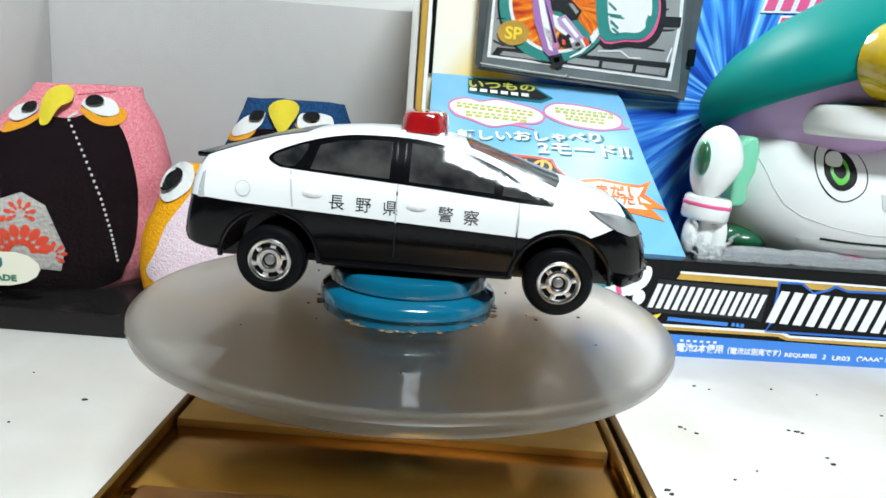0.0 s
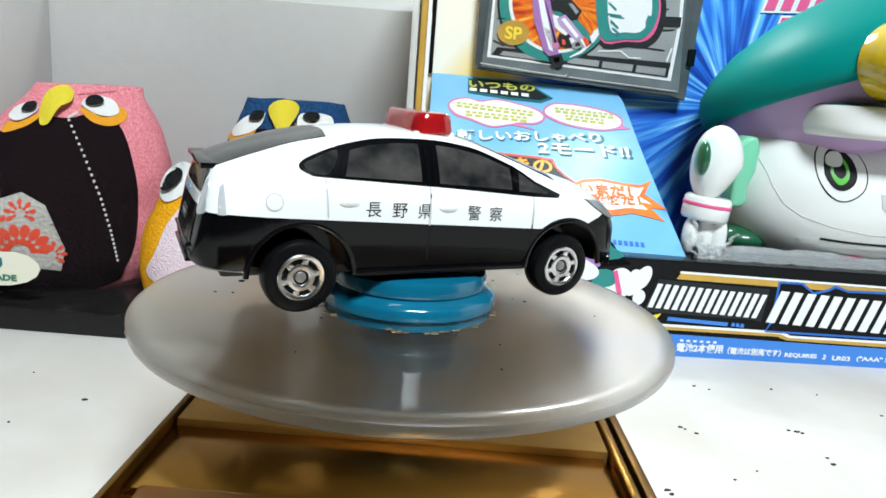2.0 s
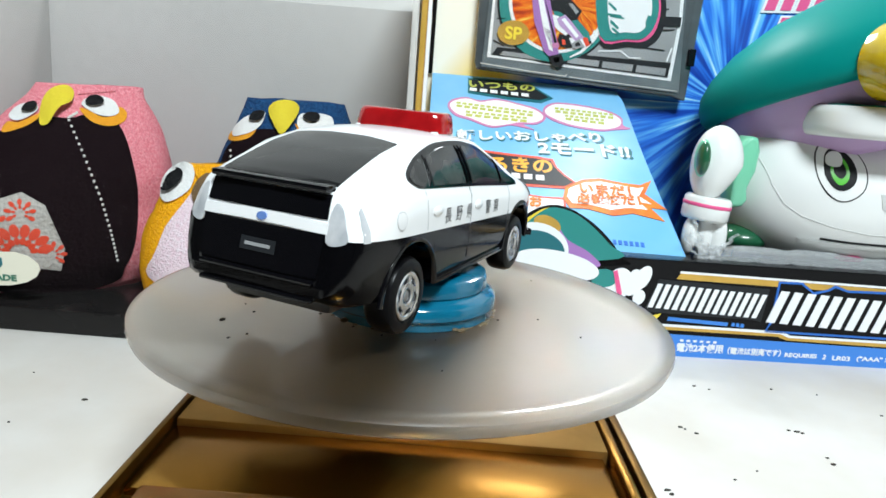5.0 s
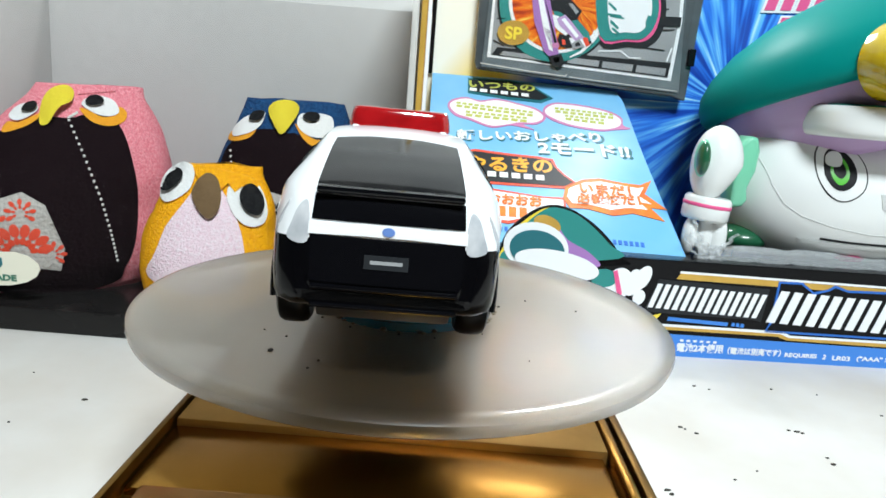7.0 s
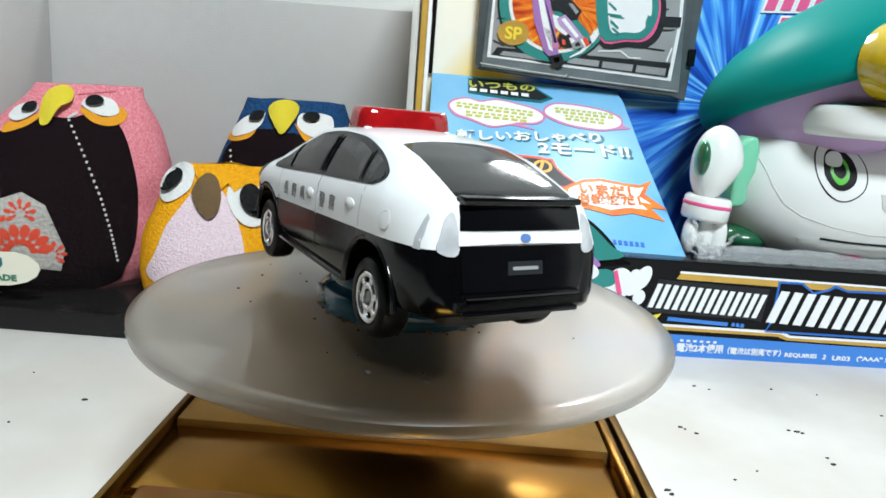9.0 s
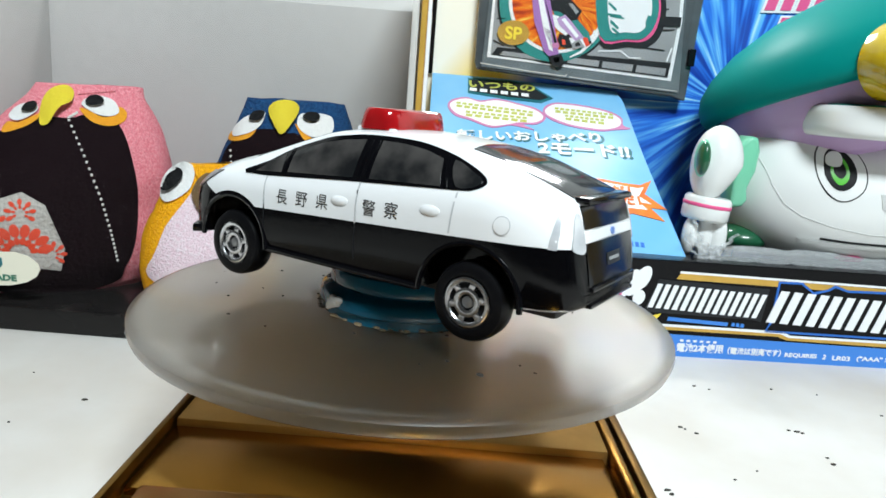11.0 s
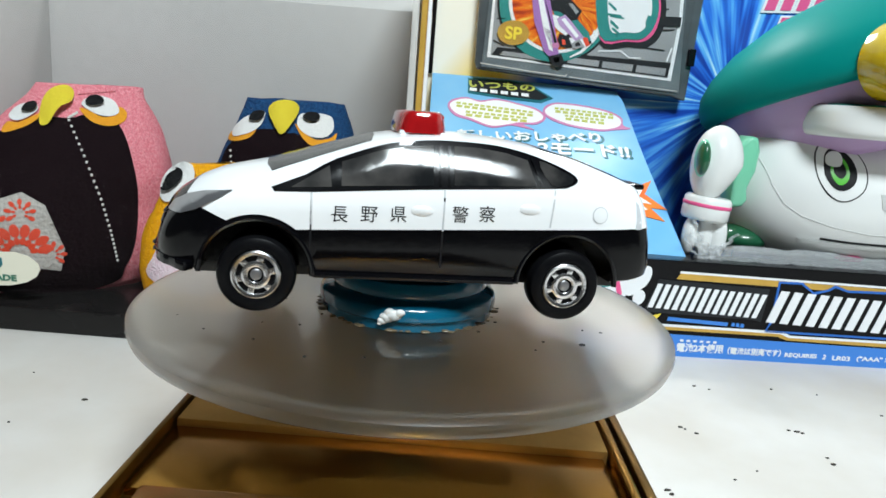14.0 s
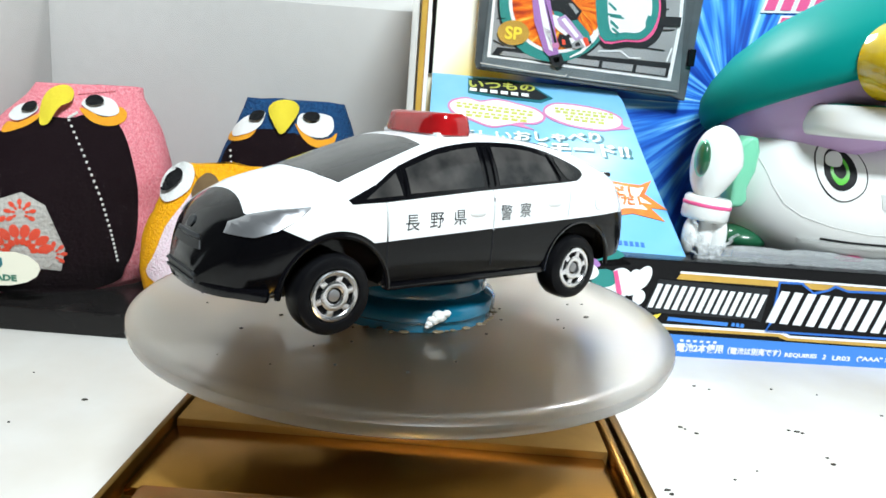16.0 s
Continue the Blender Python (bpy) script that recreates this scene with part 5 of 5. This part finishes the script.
card("ring_dark", flat(ellipse(c0[0], c0[1], 24.5, 24.5, 48), 0.8), PDARK)
card("ring_teal", flat(ellipse(c0[0], c0[1], 23.6, 23.6, 48), 0.95), PTEAL, "teal printed ring")
card("ring_white", flat(ellipse(c0[0] + 0.8, c0[1] + 0.6, 20.6, 20.6, 48), 1.1), PWHITE)
card("glow", flat(ellipse(c0[0] + 0.8, c0[1] + 0.6, 19.2, 19.2, 48), 1.25), GLOWP, "orange fire print")
card("pod_dark", flat(soft([(60.0, 135.3), (80.3, 135.1), (86.2, 129.6), (89.0, 119.9), (88.1, 110.5), (83.4, 105.1), (75.3, 104.5), (62.9, 105.4)]), 0.9), PDARK)
card("pod_pink", flat(soft([(60.2, 133.6), (79.6, 133.3), (84.5, 128.4), (86.7, 119.8), (85.6, 111.6), (81.5, 107.3), (74.5, 106.7), (63.1, 107.2)]), 1.05), PPINK)
card("pod_teal", flat(soft([(60.3, 133.1), (79.2, 132.8), (83.7, 127.9), (85.8, 119.7), (84.5, 112.5), (80.4, 108.1), (74.4, 107.6), (63.0, 108.1)]), 1.35), PTEAL)
card("pod_white", flat(soft([(64.8, 130.4), (78.7, 130.2), (81.6, 126.0), (83.0, 119.5), (82.1, 114.5), (79.1, 110.7), (73.5, 110.3), (66.8, 111.1)]), 1.5), PWHITE)
card("pod_line", flat([(64.6, 117.2), (70.8, 116.8), (70.9, 116.1), (64.7, 116.3)], 1.65), PTEAL)
card("pod_line", flat([(66.8, 114.7), (70.5, 111.8), (69.9, 111.1), (66.3, 113.7)], 1.65), PTEAL)
card("figure_teal", flat([(42.7, 116.4), (48.1, 118.2), (58.2, 109.1), (60.1, 104.7), (56.5, 103.5), (48.7, 109.7), (45.0, 111.0)], 1.5), PTEAL)
card("figure_white", flat([(41.9, 115.0), (45.3, 114.4), (50.2, 108.5), (49.0, 107.0), (45.4, 109.0), (42.8, 111.5)], 1.65), PWHITE)
card("figure_dark", flat([(40.8, 120.7), (47.1, 122.9), (50.2, 117.0), (53.4, 113.7), (50.6, 113.0), (45.6, 116.2), (42.3, 116.4)], 1.6), PDARK)
card("figure_dark", flat([(47.9, 107.9), (50.8, 107.6), (53.3, 102.8), (50.0, 102.1), (47.0, 103.7)], 1.6), PDARK)
card("figure_white", flat([(50.5, 106.2), (56.5, 107.2), (58.4, 103.7), (52.4, 102.3)], 1.7), PWHITE)
card("figure_red", flat([(55.6, 107.1), (58.0, 106.8), (59.2, 104.2), (57.9, 103.2)], 1.8), PRED)
card("figure_lilac", flat([(30.9, 133.1), (37.1, 133.6), (45.4, 105.4), (47.1, 98.7), (44.1, 97.6), (40.8, 100.0), (35.5, 111.4)], 1.75), PLILAC, "lilac printed bar")
card("figure_lilac_pale", flat([(34.8, 124.7), (36.7, 124.8), (42.8, 107.5), (44.5, 100.3), (42.6, 101.1), (39.3, 109.4)], 1.9), PWHITE)
card("figure_dark", flat([(42.9, 98.4), (47.9, 99.7), (49.8, 96.2), (48.1, 94.2), (44.7, 94.8)], 1.9), PDARK)
card("gold_badge", flat(ellipse((27.3, 106.5)[0], (27.3, 106.5)[1], 6.6, 4.9, 28), 1.4, 0.5), PGOLD, "gold oval badge")
card("badge_word", sign("SP", (23.6, 106.4), (31.1, 106.3), 5.2, 2.0), PYELLOW, "gold printed letters")
for pts in ([(89.9, 120.9), (83.4, 120.4), (83.2, 119.9), (89.9, 120.3)], [(85.4, 112.3), (93.4, 113.0), (93.4, 112.5), (85.4, 111.7)], [(63.3, 102.3), (72.7, 103.0), (76.5, 100.6), (81.2, 100.8), (81.2, 100.3), (76.2, 100.1), (72.4, 102.5), (63.3, 101.8)],
            [(91.7, 99.8), (92.4, 99.9), (93.8, 105.6), (93.1, 105.6)], [(64.6, 105.8), (90.6, 104.6), (90.6, 104.1), (64.6, 105.3)], [(20.0, 112.0), (23.4, 112.2), (23.4, 111.7), (20.0, 111.5)], [(19.4, 103.2), (24.0, 101.4), (24.0, 100.9), (19.4, 102.7)]):
    card("panel_joint", flat(pts, 1.0, 0.2), PWHITE if pts[0][0] in (63.3, 91.7) else PDARK)
card("bar_dark", flat([(85.0, 117.6), (95.6, 117.9), (95.6, 113.9), (85.0, 113.6)], 0.98), PDARK)
for pts, material in (([(66.2, 116.5), (72.1, 115.9), (72.1, 115.2), (66.2, 115.8)], PTEAL), ([(65.1, 121.5), (68.7, 118.9), (68.2, 118.2), (64.8, 120.7)], PTEAL), ([(68.0, 111.8), (70.9, 109.8), (70.2, 109.1), (67.4, 111.2)], PTEAL),
                      ([(81.6, 117.6), (83.4, 117.0), (82.6, 114.8), (83.6, 112.6), (81.8, 111.6), (80.9, 114.6)], PTEAL)):
    card("circuit_line", flat(pts, 1.7, 0.2), material)
for pts, lift, material in (([(44.5, 113.4), (47.8, 115.2), (51.0, 112.4), (56.5, 106.8), (53.5, 105.0), (45.9, 110.9)], 1.95, TOYL), ([(46.4, 113.2), (47.8, 113.9), (54.4, 107.3), (53.3, 106.4)], 2.02, PWHITE),
                            ([(44.6, 121.0), (49.3, 121.4), (54.5, 117.1), (52.6, 113.6), (49.0, 115.4), (46.2, 118.2)], 1.9, PDARK), ([(48.6, 119.6), (50.2, 119.8), (53.2, 116.8), (52.2, 115.6)], 1.98, PGREY),
                            ([(46.3, 107.6), (48.7, 106.8), (50.8, 104.6), (50.2, 102.2), (47.4, 102.6), (45.8, 105.0)], 1.95, PDARK), ([(47.4, 105.6), (48.9, 105.2), (49.4, 103.4), (48.0, 103.3)], 2.02, PRED),
                            ([(51.4, 103.9), (54.6, 106.2), (57.4, 103.0), (52.7, 102.2)], 1.97, PGREY), ([(53.0, 104.1), (54.6, 105.0), (55.6, 103.6), (53.6, 103.0)], 2.04, PDARK),
                            ([(60.2, 110.2), (62.9, 109.0), (61.0, 105.6), (56.4, 100.6), (51.8, 98.4), (51.6, 98.9), (55.6, 101.4), (59.6, 106.2)], 1.6, PWHITE), ([(32.0, 130.0), (33.6, 130.4), (41.2, 107.0), (43.4, 99.6), (42.4, 99.2), (37.0, 111.0)], 1.95, PLILAC),
                            ([(37.6, 124.0), (38.8, 121.0), (45.8, 103.4), (44.8, 103.0)], 1.97, PDARK), ([(42.7, 103.2), (46.2, 104.2), (46.8, 102.2), (43.4, 101.4)], 1.99, PROSE), ([(44.8, 97.8), (47.2, 98.4), (47.8, 96.4), (45.6, 95.8)], 2.0, PGREY)):
    card("figure_piece", flat(pts, lift, 0.15), material)
# pale strips that paint in the highlight along the case's lower bevel
for pts in ([(14.8, 93.2), (35.1, 91.5), (50.6, 90.6), (51.2, 91.6), (50.9, 91.7), (50.3, 91.0), (35.1, 91.9), (14.8, 93.6)], [(52.0, 90.5), (97.4, 88.2), (97.4, 88.5), (52.0, 90.8)]):
    card("bevel_highlight", flat(pts, 2.0, 1.4), EDGE, "pale strip painted as the highlight on the lower bevel")
ob = card("cover", flat([(13.3, 151.0), (98.9, 148.9), (99.9, 125.2), (99.2, 87.0), (15.0, 92.1), (15.4, 118.8)], 2.2, 0.4), CLEAR, "clear plastic cover")
ob.visible_shadow = False
card("latch", box((102.1, 101.8)[0] - 1.5, (102.1, 101.8)[0] + 1.5, -1.6, 0, (102.1, 101.8)[1] - 3, (102.1, 101.8)[1] + 4, 0.3), PBLACK)

# the toy: white head with a teal cap
toy = thing("talking_toy", "white plastic toy head with teal cap and lilac band", "toy", 153, 148, 14)
head = sphere(153, 148, 54, 47, 40, 30, 56, 34, power=0.92)
tree = outline_tree(head)
on(m0, "head", head, TOYW, toy, "glossy white plastic head", True)
CAPM = Matrix.Translation((168, 152, 91)) @ Matrix.Rotation(radians(-13), 4, "X") @ Matrix.Rotation(radians(-15), 4, "Y")
on(CAPM, "band", lathe([(0, -20), (50, -20), (52, -18), (58.4, 0), (59.6, 6), (59.6, 9), (0, 9)], 72, m=Matrix.Diagonal((1, 0.9, 1, 1))), TOYL, toy, "lilac cap band", True)
on(CAPM, "cap", lathe([(0, 5.5), (58, 5.5), (60.5, 3.6), (63, 2.4), (65.4, 3.2), (66.8, 5.8), (67, 9.5), (65.5, 14.5), (61, 20), (52, 27), (38, 34), (20, 39.5), (0, 41)], 80, m=Matrix.Diagonal((1, 0.9, 1, 1))), TOYT, toy, "glossy teal cap", True)
lampm = Matrix.Translation((140.6, 93.5, 99.6)) @ Matrix.Rotation(radians(8), 4, "Z")
on(lampm, "cap_lamp", lathe([(0, -4.5), (5.4, -4.5), (7.6, -3.4), (9.2, -1.5), (11.2, -0.6), (12.2, 1.2), (12.2, 12), (0, 12)], 48, axis="y"), TOYY, toy, "clear yellow plastic cap lamp", True)
on(lampm, "lamp_lens", lathe([(0, -6.2), (4.2, -6.0), (7.2, -5.0), (8.2, -4.0), (0, -4.0)], 40, axis="y"), TOYY, toy, "", True)


def visor(a0, z0, z1, out, inset, bm_=None):
    pts = []
    for i in range(41):
        t = math.pi * i / 40
        c, s = math.cos(t), math.sin(t)
        pts.append((math.copysign(abs(c) ** 0.62, c) * (a0 - inset), -(out - inset) * abs(s) ** 0.62))
    one = bmesh.new()
    rings_ = []
    for h, shrink in ((0, 0.93), (0.05, 0.965), (0.2, 0.995), (0.4, 1.0), (0.75, 1.0), (0.92, 0.985), (1.0, 0.95)):
        rings_.append([one.verts.new((x * shrink, y * shrink, z0 + (z1 - z0) * h)) for x, y in pts])
    for a, b in zip(rings_, rings_[1:]):
        for i in range(len(pts)):
            j = (i + 1) % len(pts)
            one.faces.new((a[i], a[j], b[j], b[i]))
    one.faces.new(rings_[0][::-1])
    one.faces.new(rings_[-1])
    return one


VISM = Matrix.Translation((153.1, 122.0, 75.6))
vis = visor(30, 0, 10, 24, 0)
on(VISM, "visor", vis, TOYW, toy, "white plastic visor", True)
on(VISM, "visor_top", visor(30, 9.6, 10.6, 24, 3.4), TOYT, toy, "teal visor inset", True)
for name, pts, off, material in (("eye_ring", [(127.5, 62.1), (127.1, 68.4), (129.3, 72.6), (132.6, 74.4), (136.5, 73.4), (139.8, 70.0), (141.5, 65.5), (141.2, 59.9), (138.6, 56.3), (134.7, 54.8), (130.6, 56.8)], 0.15, INK),
                                 ("eye_white", [(127.8, 62.2), (127.5, 68.3), (129.5, 72.3), (132.7, 74.0), (136.4, 73.0), (139.5, 69.8), (141.1, 65.5), (140.8, 60.0), (138.3, 56.6), (134.7, 55.2), (130.9, 57.2)], 0.25, TOYW),
                                 ("eye_dark", [(129.5, 63.1), (129.5, 67.8), (130.8, 70.7), (133.2, 71.8), (136.1, 70.3), (137.8, 67.2), (138.4, 63.5), (137.4, 60.4), (134.8, 58.5), (132.0, 59.2)], 0.40, INK),
                                 ("eye_green", [(131.1, 63.6), (131.5, 67.4), (133.2, 69.7), (135.0, 68.4), (136.1, 65.5), (136.0, 62.5), (134.7, 60.6), (132.8, 60.6)], 0.50, None),
                                 ("eye_core", [(131.9, 64.1), (132.1, 67.1), (133.5, 68.5), (134.7, 66.9), (135.3, 64.9), (134.9, 63.2), (133.6, 62.3)], 0.58, INK),
                                 ("eye_glint", [(130.0, 66.5), (130.2, 69.0), (131.9, 70.6), (133.8, 70.5), (134.5, 68.7), (133.9, 66.5), (132.2, 65.8)], 0.68, TOYW),
                                 ("mouth_slot", [(132.2, 42.0), (140.9, 41.7), (153.8, 41.8), (167.5, 42.2), (167.6, 41.4), (154.0, 41.1), (141.0, 41.0), (132.4, 41.2)], 0.12, INK),
                                 ("mouth_ledge", [(126.1, 41.1), (133.4, 40.9), (167.7, 41.0), (168.2, 39.1), (133.8, 39.0), (126.9, 39.2)], 0.9, TOYW),
                                 ("nose_plate", [(146.0, 58.5), (156.2, 58.5), (157.6, 52.2), (149.3, 52.3), (147.0, 54.0)], 0.3, TOYGREY),
                                 ("gem", [(139.7, 35.2), (141.9, 36.5), (145.7, 37.0), (148.8, 35.9), (148.1, 34.5), (142.5, 34.0)], 0.7, PPINK)):
    on(m0, name, patch(tree, soft(pts, 3) if name.startswith("eye") else pts, "-y", off, 0.6, 2.0), material or mat("leaf_green_print", (0.06, 0.42, 0.01), 0.3), toy, "", True)
seam = [(111.5, 74.6), (113.9, 65.6), (116.6, 57.4), (119.9, 52.0), (125.2, 48.6), (134.3, 46.1), (146.0, 44.7), (159.2, 45.0)]
line = []
for a, b in zip(seam, seam[1:]):
    for k in range(5):
        q = (a[0] + (b[0] - a[0]) * k / 5, a[1] + (b[1] - a[1]) * k / 5)
        hit, normal, _, _ = tree.ray_cast(Vector((q[0], -100, q[1])), Vector((0, 1, 0)))
        if hit is not None:
            line.append(hit - normal * 0.02)
on(m0, "face_seam", tube(line, 0.22, 6), TOYGREY, toy, "", True)
EAR = (107.4, 61.6)
on(m0, "ear", prism([(EAR[0] + u, EAR[1] + v) for u, v in ((-3.5, -13), (0.8, -12.5), (2.2, -10), (1.4, -6), (3.4, 0), (3.8, 7), (2.6, 11.5), (0.0, 12), (-3.5, 8))], 123, 134, 1.2), TOYG, toy, "mint green ear piece", True)
on(m0, "ear_base", sphere(115, 136, 36.5, 10, 10, 5, 24, 14), TOYGD, toy, "", True)
on(m0, "stand", box(125, 182, 128, 166, 1.5, 32, 4), TOYW, toy)
# arm
A = (95.0, 63.1)
arm = sphere(0, 0, 0, 8.3, 8.0, 12.8, 32, 20)
for v in arm.verts:
    v.co.x -= max(0.0, -v.co.z) * 0.22
    v.co.x *= 1.0 - 0.018 * max(0.0, -v.co.z)
on(Matrix.Translation((A[0], 118, A[1] + 0.5)), "arm", arm, TOYW, toy, "white plastic arm", True)
B = (88.5, 65.4)
on(m0, "arm_badge_rim", sphere(B[0] - 0.3, 113.2, B[1], 2.5, 3.4, 6.2, 24, 14), TOYG, toy, "", True)
on(m0, "arm_badge", sphere(B[0] - 0.6, 111.6, B[1], 2.1, 3.4, 5.5, 24, 14), TOYGD, toy, "dark green oval badge", True)
CF = (93.9, 48.5)
cuffm = Matrix.Translation((CF[0], 118, CF[1])) @ Matrix.Rotation(radians(5), 4, "Y")
on(cuffm, "cuff", lathe([(0, -4), (7.2, -4), (7.8, -3), (7.8, 3), (7.0, 4), (0, 4)], 36), TOYW, toy, "", True)
on(cuffm, "cuff_stripe", lathe([(7.85, 0.6), (8.0, 0.8), (8.0, 1.6), (7.85, 1.8)], 36), PPINK, toy, "pink stripe", True)
for px, r, h in ((-5.4, 2.6, 6.6), (-0.6, 3.0, 7.4), (4.0, 3.2, 8.2)):
    on(Matrix.Translation((CF[0] + px + 0.6, 116.5, CF[1] - 9.6)), "finger", sphere(0, 0, 0, r, r, h, 20, 14), TOYW, toy, "", True)

# clear packaging
wrap = thing("plastic_tie", "clear twisted plastic tie round the toy's arm", "packaging", 92, 116, 34)
random.seed(3)
for k in range(3):
    pts = []
    for i in range(22):
        f = i / 21
        q = ((87.5, 44.7)[0] + 14.5 * f - 1.5 * k, (87.5, 44.7)[1] - 12 * f * (1 - f) * 2.2 - 2 * k - 3 * f)
        pts.append((q[0] + 0.7 * math.sin(i * 1.9 + k), 109.5 + 0.7 * math.cos(i * 1.9 + k) - 0.4 * k, q[1]))
    place(part("strand", tube(pts, 0.5, 6), FILM, wrap), m0)
tray = thing("inner_tray", "clear folded plastic tray edge behind the box lip", "packaging", 120, 112, 33)
random.seed(6)
bm = bmesh.new()
rows = []
for i in range(61):
    x = 90 + 4 * i
    w = [random.uniform(-0.5, 0.5) for _ in range(4)]
    rows.append([bm.verts.new((x, 108 + (x - 90) * 0.061 + dy, 32.7 + dz + wz)) for (dy, dz), wz in zip(((0, 0.0), (0.6, 3.2), (4.5, 4.2), (9, 2.0)), w)])
for a, b in zip(rows, rows[1:]):
    for k in range(3):
        bm.faces.new((a[k], b[k], b[k + 1], a[k + 1]))
e = bmesh.ops.extrude_face_region(bm, geom=bm.faces[:])
bmesh.ops.translate(bm, vec=(0, 0.2, -0.3), verts=[v for v in e["geom"] if isinstance(v, bmesh.types.BMVert)])
place(part("sheet", bm, FILM, tray, "clear creased plastic"), m0)


# ---- what turns ----
def motions():
    """The disc turns slowly and steadily and carries the lid and the car."""
    rows_disc, rows_car = [], []
    for i in range(33):
        t = i * 0.5
        deg = 101.748 + 13.6467 * (t - 8.0) + 0.9345 * ((t - 8.0) / 8.0) ** 2
        turn = Matrix.Translation((0.00009, -0.00085, 0.045)) @ Matrix.Rotation(radians(deg), 4, "Z")
        rows_disc.append((t, turn))
        rows_car.append((t, turn @ pose(0.00084, 0.00386, 0.00003, 1.11, -0.15, 5.72)))
    walk(disc, rows_disc)
    walk(lid, rows_disc)
    walk(car, rows_car)


motions()
